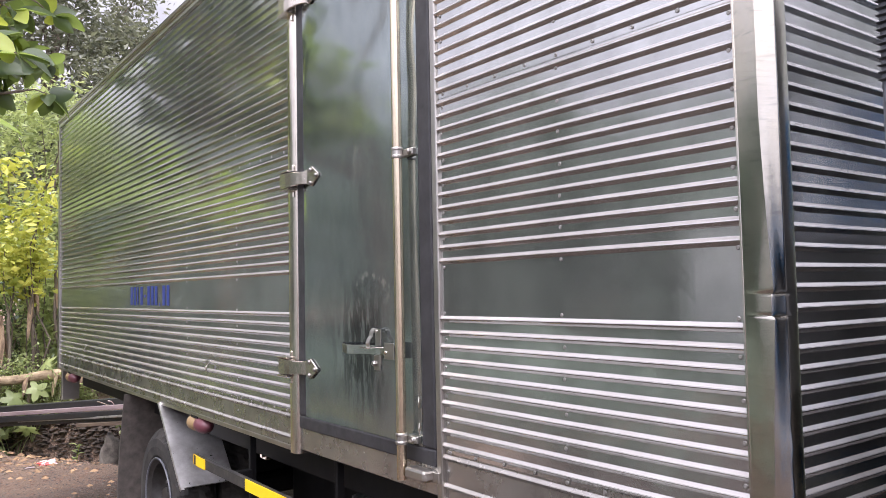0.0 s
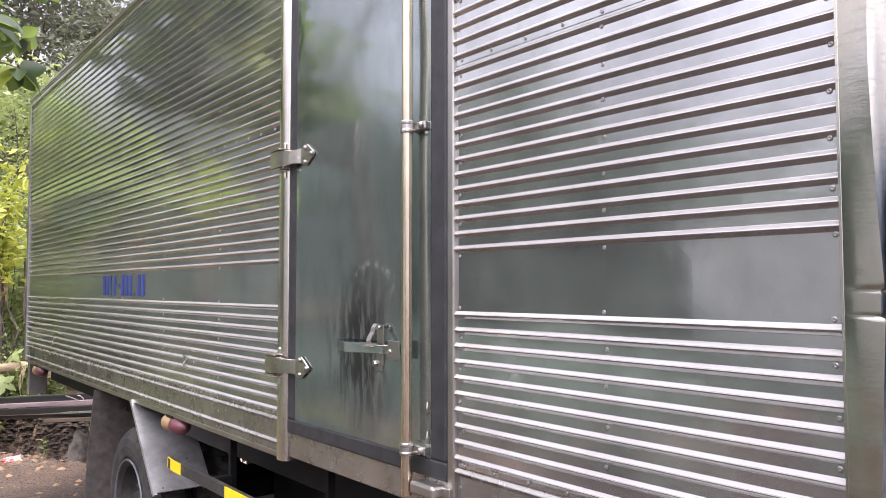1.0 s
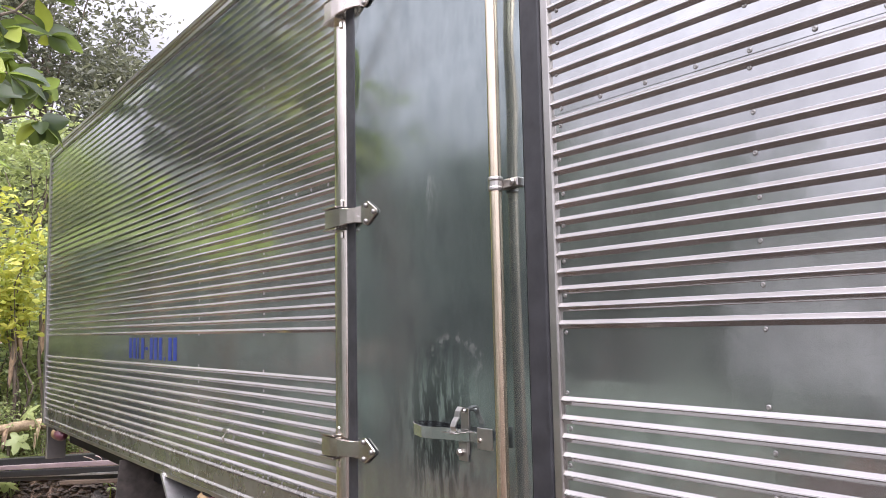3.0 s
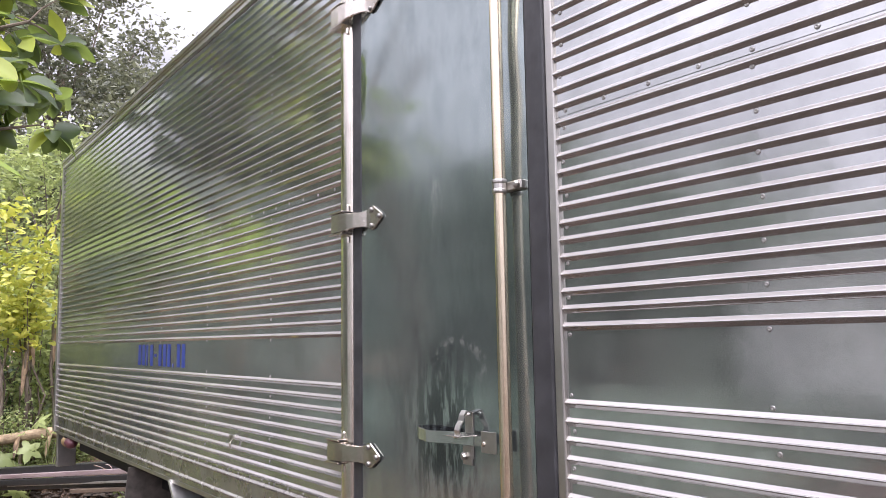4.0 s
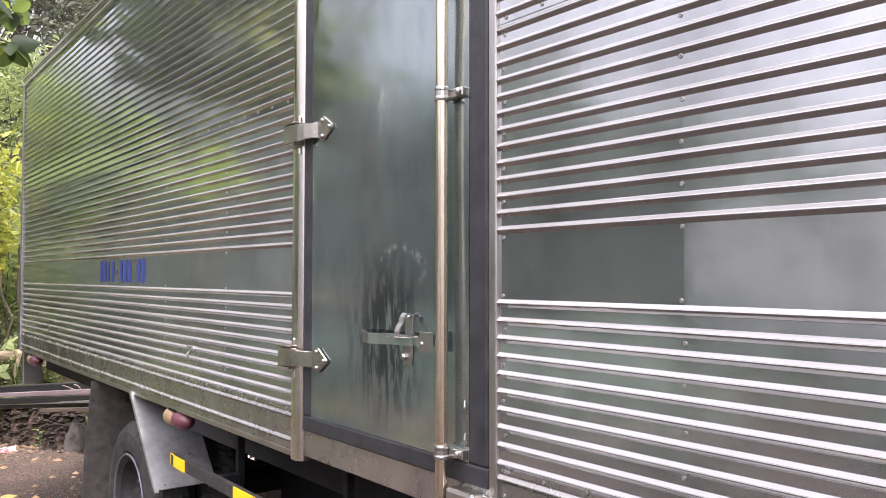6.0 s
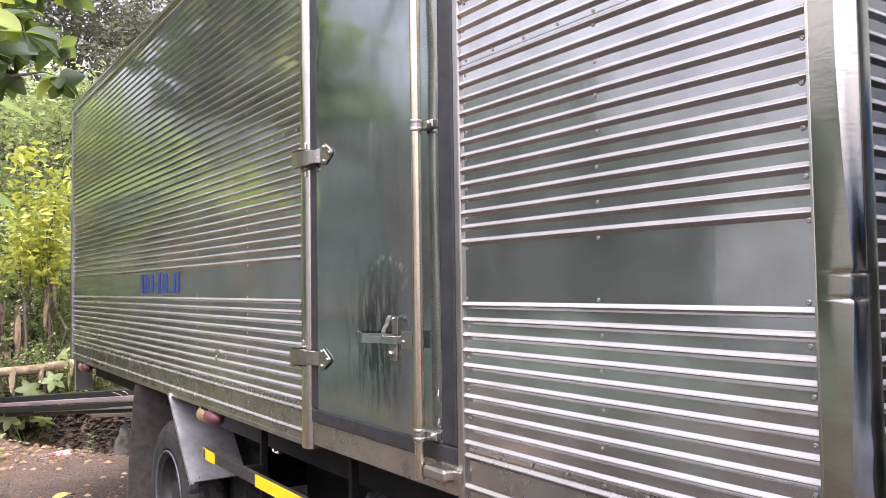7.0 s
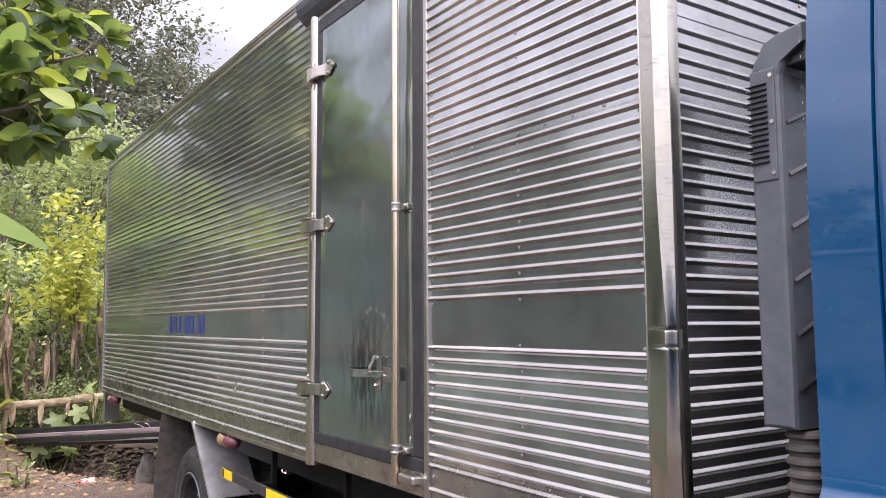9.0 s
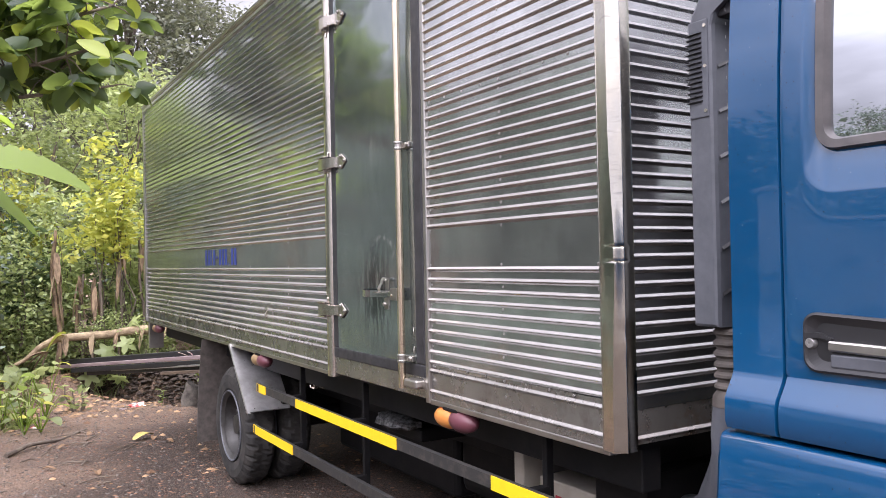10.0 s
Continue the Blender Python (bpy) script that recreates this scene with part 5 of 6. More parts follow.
# ---------------------------------------------------------------- plants and yard


def leaf_cloud(centres, sizes, mat, name, aspect=0.45, droop=0.3, fold=0.18, seed=1, up=0.5):
    """One mesh of many folded leaves at the given centres."""
    r = np.random.default_rng(seed)
    n = len(centres)
    d = r.normal(size=(n, 3))
    d[:, 2] = d[:, 2] * 0.5 - droop
    d /= np.linalg.norm(d, axis=1)[:, None]
    nrm = r.normal(size=(n, 3)) * 0.8 + np.array([0, 0, up + 0.3])
    side = np.cross(d, nrm)
    side /= np.linalg.norm(side, axis=1)[:, None] + 1e-9
    up_v = np.cross(side, d)
    s = np.asarray(sizes)[:, None]
    base = centres - d * s * 0.5
    tip = centres + d * s * 0.5
    mid = centres - d * s * 0.02
    lft = mid + side * s * aspect * 0.5 + up_v * s * fold * 0.5
    rgt = mid - side * s * aspect * 0.5 + up_v * s * fold * 0.5
    verts = np.stack([base, lft, tip, rgt], axis=1).reshape(-1, 3)
    idx = np.arange(n)[:, None] * 4
    faces = np.concatenate([idx + np.array([[0, 1, 2]]), idx + np.array([[0, 2, 3]])], axis=1).reshape(-1, 3)
    me = bpy.data.meshes.new(name)
    me.vertices.add(len(verts))
    me.vertices.foreach_set("co", verts.astype(np.float32).ravel())
    me.loops.add(faces.size)
    me.loops.foreach_set("vertex_index", faces.astype(np.int32).ravel())
    me.polygons.add(len(faces))
    me.polygons.foreach_set("loop_start", np.arange(0, faces.size, 3, dtype=np.int32))
    me.update(calc_edges=True)
    me.materials.append(mat)
    return me


def limb(bm, a, b, r0, r1, bend=0.15, n=6, seed=0, sides=7):
    """A tapering, slightly crooked limb from a to b. Returns its points."""
    a, b = Vector(a), Vector(b)
    pts, ln = [], (b - a).length
    for i in range(n + 1):
        f = i / n
        j = Vector((noise.noise((f * 2.1, seed, 0)), noise.noise((f * 2.1, seed, 5)), noise.noise((f * 2.1, seed, 9)))) * bend * ln * math.sin(math.pi * f)
        pts.append(a.lerp(b, f) + j)
    tube(bm, pts, [r0 + (r1 - r0) * i / n for i in range(n + 1)], sides)
    return pts


def tree(x, y, height, spread, leaves, size, mat, seed, label, clumps=46, low=0.35, trunk_r=0.16, name="tree", sig=0.14, category="tree"):
    """A trunk with limbs and a crown of leaf clumps with gaps between them."""
    r = np.random.default_rng(seed)
    z0 = gz(x, y) - 0.1
    t = thing(name, label, category, (x, y, z0))
    bm = bmesh.new()
    top = Vector((r.normal() * 0.4, r.normal() * 0.4, height * 0.80))
    pts = limb(bm, (0, 0, 0), top, trunk_r, trunk_r * 0.25, 0.06, 9, seed, 9)
    ends = []
    for i in range(clumps):
        f = low + (1 - low) * (i + r.random()) / clumps
        a = r.random() * 6.283
        out = spread * (0.35 + 0.65 * r.random() ** 0.6) * (0.55 + 0.9 * math.sin(math.pi * min(1, (f - low) / (1 - low) * 0.85 + 0.1)))
        e = Vector((out * math.cos(a), out * math.sin(a), height * (f + 0.10 * r.random()) - 0.1 * out))
        ends.append(e)
        if i % 2 == 0:
            k = min(len(pts) - 1, int(min(0.95, max(0.15, f - 0.16)) * 9))
            limb(bm, pts[k], e, trunk_r * 0.30, trunk_r * 0.05, 0.10, 5, seed + i, 5)
    part("trunk", bm, M_BARK, t, smooth=True)
    e = np.array([tuple(v) for v in ends])
    w = r.random(len(e)) + 0.35
    pick = r.choice(len(e), leaves, p=w / w.sum())
    c = e[pick] + r.normal(size=(leaves, 3)) * spread * sig * np.array([1.25, 1.25, 0.8]) * (0.6 + 0.8 * r.random((leaves, 1)))
    sz = size * (0.6 + 0.8 * r.random(leaves))
    me = leaf_cloud(c, sz, mat, "crown", seed=seed + 3)
    tagged(put("crown", me, t), kind="stuff")
    return t


def shrub(x, y, height, spread, leaves, size, mat, seed, label, stems=7, name="shrub", base=0.05):
    """Several stems from one foot, leafy along their length."""
    r = np.random.default_rng(seed)
    z0 = gz(x, y) - 0.04
    t = thing(name, label, "shrub", (x, y, z0))
    bm = bmesh.new()
    cs = []
    for i in range(stems):
        a = r.random() * 6.283
        e = Vector((spread * (0.2 + 0.8 * r.random()) * math.cos(a), spread * (0.2 + 0.8 * r.random()) * math.sin(a), height * (0.55 + 0.45 * r.random())))
        pts = limb(bm, (0.06 * math.cos(a), 0.06 * math.sin(a), 0), e, 0.018, 0.005, 0.16, 6, seed + i, 5)
        for p in pts[1:]:
            cs.append((p, 1.0))
            for j in range(3):
                q = p + Vector(r.normal(size=3)) * spread * 0.25
                cs.append((q, 0.8))
    part("stem", bm, M_BARK, t, smooth=True)
    c = np.array([tuple(p) for p, _ in cs])
    c = c[c[:, 2] > height * base]
    pick = r.integers(0, len(c), leaves)
    pos = c[pick] + r.normal(size=(leaves, 3)) * spread * 0.13
    pos[:, 2] = np.abs(pos[:, 2])
    me = leaf_cloud(pos, size * (0.6 + 0.8 * r.random(leaves)), mat, "foliage", seed=seed + 5, aspect=0.5)
    tagged(put("foliage", me, t), kind="stuff")
    return t


# tall trees behind the truck
FAR = "tall dark green forest tree with small leaves and gaps of sky"
for i, (x, y, h, s, n) in enumerate(((-3.6, 19.0, 4.5, 2.0, 7000), (0.0, 21.5, 12.0, 2.6, 15000), (2.3, 20.0, 11.2, 2.1, 15000), (4.9, 21.0, 8.6, 2.2, 13000), (8.0, 23.0, 8.6, 2.6, 11000), (12.5, 23.0, 9.0, 3.2, 9000), (-7.0, 22.0, 6.5, 3.0, 9000))):
    tree(x, y, h, s, int(n * 1.6), 0.155, M_LEAF_FAR, 100 + i, FAR, 70, 0.18, 0.17, sig=0.15)
# trees in the middle distance
MID = "bushy green tree with dense light foliage"
for i, (x, y, h, s, n, mt) in enumerate(((-2.6, 13.0, 3.4, 1.3, 8000, M_LEAF_HEDGE), (-0.9, 13.8, 4.7, 1.4, 12000, M_LEAF_MID), (0.6, 14.2, 5.0, 1.4, 12000, M_LEAF_MID), (2.3, 14.5, 5.2, 1.6, 10000, M_LEAF_MID), (4.2, 14.0, 5.0, 1.6, 8000, M_LEAF_MID), (-4.6, 12.5, 4.6, 1.7, 9000, M_LEAF_HEDGE))):
    tree(x, y, h, s, n, 0.115, mt, 200 + i, MID, 44, 0.15, 0.07, sig=0.17)
# shrubs behind the pile
for i, (x, y, h, s, n, sz, mt, lb) in enumerate((
        (0.35, 10.9, 3.1, 0.85, 1500, 0.115, M_LEAF_YELLOW, "tall shrub with bright yellow leaves"),
        (-0.35, 11.3, 2.3, 0.7, 4200, 0.085, M_LEAF_MID, "leafy green shrub with many thin stems"),
        (-1.15, 11.0, 2.4, 0.8, 4200, 0.085, M_LEAF_MID, "leafy green shrub with many thin stems"),
        (0.95, 11.5, 2.6, 0.8, 4200, 0.09, M_LEAF_MID, "leafy green shrub with many thin stems"),
        (1.8, 11.0, 2.2, 0.9, 3500, 0.09, M_LEAF_MID, "leafy green shrub with many thin stems"),
        (-2.0, 10.2, 2.2, 0.9, 4200, 0.09, M_LEAF_HEDGE, "leafy green shrub with many thin stems"),
        (-0.75, 12.4, 3.4, 0.7, 2000, 0.10, M_LEAF_YELLOW, "tall shrub with bright yellow leaves"),
        (-0.85, 11.5, 2.6, 0.65, 2400, 0.11, M_LEAF_DARK, "shrub in greens darkened for shade"),
        (0.80, 12.6, 2.0, 0.8, 2600, 0.11, M_LEAF_DARK, "shrub in greens darkened for shade"),
        (-1.00, 10.8, 1.5, 0.5, 900, 0.09, M_LEAF_MID, "leafy green shrub with many thin stems"),
        (0.62, 11.0, 2.3, 0.5, 900, 0.10, M_LEAF_MID, "leafy green shrub with many thin stems"),
        (0.25, 10.25, 0.95, 0.42, 4200, 0.045, M_LEAF_MID, "low rounded fine-leaved bush"),
        (-0.55, 10.7, 0.7, 0.42, 2600, 0.055, M_LEAF_MID, "low green fine-leaved bush"),
        (0.85, 10.8, 0.7, 0.42, 2600, 0.055, M_LEAF_MID, "low green fine-leaved bush"),
        (-1.55, 8.0, 1.0, 0.50, 600, 0.085, M_LEAF_MID, "weedy green plant at the yard edge"),
        (-1.95, 6.9, 0.8, 0.50, 450, 0.085, M_LEAF_MID, "weedy green plant at the yard edge"),
        (-1.15, 7.4, 0.40, 0.28, 150, 0.10, M_LEAF_MID, "low pale green weed"),
        (-0.42, 8.30, 0.34, 0.16, 45, 0.09, M_LEAF_MID, "low pale green weed"),
        (0.80, 8.55, 0.22, 0.16, 35, 0.07, M_LEAF_MID, "low pale green weed"),
        (-2.6, 8.6, 2.0, 0.8, 3000, 0.09, M_LEAF_HEDGE, "leafy green shrub with many thin stems"))):
    shrub(x, y, h, s, n, sz, mt, 300 + 11 * i, lb, name="shrub", base=0.52 if mt is M_LEAF_YELLOW else 0.05)


def blade(bm, base, tip, width, sag=0.3, n=14, torn=0.0, seed=0, fold=0.25, roll=0.0, rag=9):
    """A long leaf along an arc, folded at its midrib, its edge torn here and there."""
    base, tip = Vector(base), Vector(tip)
    d = tip - base
    hor = Vector((d.x, d.y, 0)).normalized()
    side = Matrix.Rotation(roll, 3, d.normalized()) @ Vector((-hor.y, hor.x, 0))
    pts = []
    for i in range(n + 1):
        f = i / n
        p = base.lerp(tip, f) + Vector((0, 0, 1)) * sag * d.length * math.sin(math.pi * f)
        w = width * (math.sin(math.pi * min(1, 0.06 + f * 0.94)) ** 0.55)
        k = 1 - torn * max(0.0, noise.noise((f * rag, seed, 1.0)))
        k2 = 1 - torn * max(0.0, noise.noise((f * rag, seed, 7.0)))
        up = Vector((0, 0, 1)) * fold * w
        pts.append((p + side * w * k + up, p, p - side * w * k2 + up))
    vs = [[bm.verts.new(q) for q in t] for t in pts]
    for a, b in zip(vs, vs[1:]):
        bm.faces.new((a[0], a[1], b[1], b[0]))
        bm.faces.new((a[1], a[2], b[2], b[1]))
    return bm


def banana(x, y, leaves, label, h=1.7, seed=0):
    z0 = gz(x, y)
    t = thing("banana_plant", label, "banana plant", (x, y, z0))
    bm = bmesh.new()
    limb(bm, (0, 0, 0), (0.05, 0.02, h), 0.09, 0.05, 0.04, 7, seed, 10)
    part("stem", bm, M_DRY, t, smooth=True)
    for i, (tip, w, sag) in enumerate(leaves):
        bm = bmesh.new()
        blade(bm, (0.05, 0.02, h), (tip[0] - x, tip[1] - y, tip[2] - z0), w, sag, 48, 0.48, seed + i * 3.1, 0.16, 0.75 if i < 2 else 0.2, 24)
        part("leaf", bm, M_LEAF_BANANA, t, smooth=True)
        tb = bmesh.new()
        b0, t0 = Vector((0.05, 0.02, h)), Vector((tip[0] - x, tip[1] - y, tip[2] - z0))
        tube(tb, [b0.lerp(t0, f) + Vector((0, 0, sag * (t0 - b0).length * math.sin(math.pi * f) - 0.012)) for f in [j / 10 for j in range(11)]], [0.022 - 0.0018 * j for j in range(11)], 6)
        part("midrib", tb, M_LEAF_BRIGHT, t, smooth=True)


banana(-2.35, 8.6, (((-0.25, 8.3, 2.28), 0.24, 0.17), ((-0.75, 8.9, 1.75), 0.20, 0.25), ((-3.2, 9.2, 2.4), 0.2, 0.3), ((-2.0, 7.2, 2.6), 0.2, 0.25), ((-1.2, 10.2, 3.1), 0.2, 0.2)), "banana plant with drooping pale green leaves", 2.35, 2)
banana(-1.9, 9.9, (((0.12, 9.35, 3.35), 0.12, 0.26), ((-1.5, 9.5, 3.7), 0.18, 0.2), ((-1.9, 9.4, 3.4), 0.18, 0.2), ((-0.9, 11.2, 3.4), 0.18, 0.2)), "banana plant with torn pale leaves", 3.0, 5)
# dead banana stems with hanging dry leaves
for i, (x, y, h) in enumerate(((-0.44, 10.4, 2.0), (-0.15, 10.5, 1.5), (0.06, 10.45, 1.7), (0.41, 10.5, 1.9), (0.76, 10.6, 1.8))):
    z0 = gz(x, y)
    t = thing("dead_stem", "dead banana stem hung with dry brown leaves", "dead plant", (x, y, z0))
    bm = bmesh.new()
    limb(bm, (0, 0, 0), (0.08 * math.sin(i), 0.05, h), 0.040 if i == 0 else 0.022, 0.018, 0.06, 9, i, 8)
    part("stem", bm, M_DRY if i == 0 else M_BARK, t, smooth=True)
    for j in range(7 if i == 0 else 4):
        a = j * 2.4 + i
        bm = bmesh.new()
        zt = h * (0.98 - 0.07 * j)
        blade(bm, (0.02 * math.cos(a), 0.02 * math.sin(a), zt), (0.09 * math.cos(a), 0.09 * math.sin(a), zt - 0.50 - 0.2 * math.sin(j * 3)), 0.050 if i == 0 else 0.038, 0.05, 10, 0.7, i * 7 + j, 0.3)
        part("dry_leaf", bm, M_PALE if j % 3 == 1 and i == 0 else M_DRY, t)

# the broad-leaved tree that overhangs the yard
BT = Vector((-2.56, 5.3, gz(-2.56, 5.3) - 0.1))
big = thing("broadleaf_tree", "broad-leaved tree with large glossy dark green leaves overhanging the yard", "tree", BT)


def big_leaf_mesh(name, mat, curl, wd):
    bm = bmesh.new()
    n = 6
    rows = []
    for i in range(n + 1):
        f = i / n
        w = wd * (math.sin(math.pi * (0.04 + 0.93 * f ** 0.85)) ** 0.8)
        z = -curl * f * f
        rows.append([bm.verts.new((f, w, z + 0.30 * w)), bm.verts.new((f, w * 0.5, z + 0.10 * w)), bm.verts.new((f, 0, z)), bm.verts.new((f, -w * 0.5, z + 0.10 * w)), bm.verts.new((f, -w, z + 0.30 * w))])
    for a, b in zip(rows, rows[1:]):
        for j in range(4):
            bm.faces.new((a[j], a[j + 1], b[j + 1], b[j]))
    me = bpy.data.meshes.new(name)
    bm.to_mesh(me)
    bm.free()
    me.materials.append(mat)
    me.polygons.foreach_set("use_smooth", [True] * len(me.polygons))
    return me


BIG = [big_leaf_mesh("leaf_a", M_LEAF_BIG, 0.22, 0.35), big_leaf_mesh("leaf_b", M_LEAF_BIG, 0.05, 0.37), big_leaf_mesh("leaf_c", M_LEAF_BIG, 0.40, 0.33), big_leaf_mesh("leaf_d", M_LEAF_BRIGHT, 0.15, 0.27)]
r = np.random.default_rng(21)
bm = bmesh.new()
limb(bm, (0, 0, 0), (0.25, -0.1, 2.9), 0.13, 0.09, 0.05, 8, 3, 10)
limb(bm, (0.25, -0.1, 2.8), (0.1, 0.2, 5.2), 0.08, 0.03, 0.08, 7, 4, 8)
twigs = []
mains = [((0.25, -0.1, 2.75), (2.05, -0.75, 3.50)), ((0.22, -0.1, 2.9), (1.95, -0.3, 4.15)), ((0.25, -0.1, 2.6), (1.85, -1.2, 3.05)), ((0.2, 0, 3.2), (1.85, 0.2, 3.80)), ((0.2, 0, 2.7), (1.75, 0.4, 3.15)), ((0.2, 0, 3.0), (1.9, -0.1, 3.40)), ((0.2, 0, 2.9), (1.55, -0.9, 3.7)), ((0.25, -0.1, 2.6), (2.10, -0.4, 2.98)), ((0.25, -0.1, 2.7), (2.12, -0.1, 3.20))]
for i, (a, b) in enumerate(mains):
    pts = limb(bm, a, (b[0] - 0.06, b[1], b[2]), 0.030, 0.009, 0.10, 10, 30 + i, 7)
    for p in pts[3:]:
        for j in range(4):
            e = p + Vector((r.normal() * 0.15 + 0.03, r.normal() * 0.24, r.normal() * 0.20))
            if e.z + BT.z < 1.52 + 0.20 * (e.y + BT.y + 1.1):
                continue
            tube(bm, [p, p.lerp(e, 0.5) + Vector((0, 0, 0.02)), e], [0.007, 0.005, 0.003], 5)
            twigs.append((e, (e - p).normalized()))
part("trunk", bm, M_BARK, big, smooth=True)
spots = []
for e, d in twigs:
    if e.z + BT.z < 1.52 + 0.20 * (e.y + BT.y + 1.1):
        continue
    for j in range(7 if e.x > 1.0 else 1):
        a = r.random() * 6.283
        v = (d * 0.5 + Vector((math.cos(a), math.sin(a), r.normal() * 0.45 - 0.15))).normalized()
        q = v.to_track_quat("X", "Z").to_matrix().to_4x4() @ Matrix.Rotation(r.normal() * 0.7, 4, "X")
        # some leaves take the brighter green, as if lit through
        kind = 3 if r.random() < 0.24 else int(r.integers(0, 3))
        spots.append((e.x, kind, Matrix.Translation(e + v * 0.015) @ q @ Matrix.Scale(0.13 + 0.10 * r.random(), 4)))
spots.sort(key=lambda t: -t[0])
for _, kind, m in spots[:320]:
    put("leaf", BIG[kind], big, m=m)
for kinds, nm in (((0, 1, 2), "inner_leaves"), ((3,), "young_leaves")):
    vs, fs = [], []
    for _, kind, m in spots[320:]:
        if kind in kinds:
            me, k0 = BIG[kind], len(vs)
            vs += [tuple(m @ v.co) for v in me.vertices]
            fs += [tuple(k0 + i for i in p.vertices) for p in me.polygons]
    tagged(put(nm, mesh_of(nm, vs, fs, M_LEAF_BIG if kinds[0] == 0 else M_LEAF_BRIGHT, True), big), kind="stuff")

# unseen plain wall, added so its pale face lightens the steel's reflections
k = Mat("grey_plaster", 0.85, 0.0, (0.46, 0.46, 0.44))
k.colour(k.mix(k.ramp(k.noise(1.6, 7, 0.68, (1, 1, 0.5)), 0, 1, 0.40, 0.66), (0.62, 0.625, 0.61), (0.44, 0.445, 0.43)))
k.bump(k.noise(30, 5, 0.6), 0.2, 0.004)
bm = bmesh.new()
bx(bm, -9.7, -9.5, -3.0, 6.7, -0.3, 2.5, 0.02)
bx(bm, -9.74, -9.46, -3.02, 6.72, 2.5, 2.58, 0.02)
tagged(part("wall_west", bm, k.m), "unseen pale plastered wall, added to lighten the steel's reflections", "wall", kind="structure")

# trees beside the yard that the cab mirrors
for i, (x, y, h, s) in enumerate(((-11.6, 7.0, 3.5, 1.5), (-11.2, 5.0, 3.2, 1.4), (-11.8, 3.0, 3.9, 1.5), (-12.4, 0.8, 3.6, 1.6), (-14.0, -3.6, 7.5, 2.4))):
    tree(x, y, h, s, 16000, 0.10, M_LEAF_DARK if h > 7 else M_LEAF_HEDGE, 560 + i, "low dense dark green tree beside the yard", 40, 0.02, 0.08, sig=0.22)

# trees all round the yard, behind the camera
for i, (x, y, h, s) in enumerate(((-32, -14, 3.2, 2.6), (-27, -5, 3.2, 2.4), (-20, 12, 6.2, 2.4), (-14, 19, 5.4, 2.8), (-28, -24, 4.5, 3.4), (-10, 22, 6.0, 3.0), (11, -14, 7, 3.4), (14, -4, 7, 3.4), (14, 6, 8, 3.4), (13, 15, 9, 3.5))):
    tree(x, y, h, s, 18000 if i == 2 else 6000, 0.11 if i == 2 else 0.24, M_LEAF_FAR if h > 7 else M_LEAF_HEDGE, 400 + i, "dense green tree at the edge of the yard", 40, 0.12, 0.14, sig=0.12 if i == 2 else 0.20)

# dense unseen hedge of low trees, added to tone the steel's reflections
for i, (x, y, h) in enumerate(((-11.9, 9.2, 4.4), (-11.0, 11.6, 5.2), (-11.6, 14.0, 5.8), (-10.6, 16.4, 5.4))):
    tree(x, y, h, 1.7, 9000, 0.20, M_LEAF_HEDGE, 500 + i, "unseen low hedge tree, added to shape light and reflections", 40, 0.02, 0.08, sig=0.22)

# unseen row beyond the truck, added to keep its underside dark
for i in range(7):
    tree(4.6 + 0.5 * math.sin(i * 1.9), -3 + 2.3 * i, 2.6 + 0.4 * math.sin(i * 2.7), 1.4, 4500, 0.17, M_LEAF_HEDGE, 540 + i, "unseen low hedge tree, added to shape light and reflections", 36, 0.02, 0.07, sig=0.22)

# ------- the pile of beams and planks behind the truck
pa, pb = Vector((1.35, 6.55, 0.43)), Vector((-0.42, 10.6, -0.01))
ax = (pb - pa).normalized()
side_ax = Vector((-ax.y, ax.x, 0)).normalized()
pile_at = Matrix.Translation(pa) @ Matrix((ax, side_ax, ax.cross(side_ax))).transposed().to_4x4()
PL = (pb - pa).length


def beam(name, label, off, up_, w, h, mat, a=0.0, b=PL, hollow=False, skew=0.0):
    """A long bar of the pile; off sideways, up_ above the pile's line."""
    bm = bmesh.new()
    bx(bm, a, b, -w / 2, w / 2, -h / 2, h / 2, min(w, h) * 0.12)
    ob = part(name, bm, mat, None)
    ob.matrix_basis = pile_at @ Matrix.Translation((0, -off, up_)) @ Matrix.Rotation(skew, 4, "Z")
    return tagged(ob, label, "beam", "beams in the pile")


beam("steel_beam", "long black square steel beam in a pile", 0.10, 0.055, 0.07, 0.07, M_BLACK)
beam("steel_beam", "long black square steel beam in a pile", 0.02, 0.050, 0.07, 0.08, M_BLACK, 0.2)
beam("steel_beam", "long black square steel beam in a pile", -0.06, -0.055, 0.07, 0.06, M_BLACK, 0.1, PL - 0.5)
beam("pink_plank", "long dull pink coated plank in a pile", -0.045, 0.005, 0.06, 0.045, M_PINK, 0.0, PL - 0.2)
beam("steel_strip", "thin bright metal strip on the pile", -0.11, -0.085, 0.035, 0.022, M_FENDER, 0.1, PL - 1.4, skew=-0.02)
beam("steel_beam", "long black square steel beam in a pile", -0.01, -0.11, 0.08, 0.05, M_BLACK, 0.0, PL - 0.8)
beam("wood_plank", "weathered wooden plank under the pile", -0.02, -0.155, 0.12, 0.035, M_WOOD, 0.2, 1.9, skew=0.03)
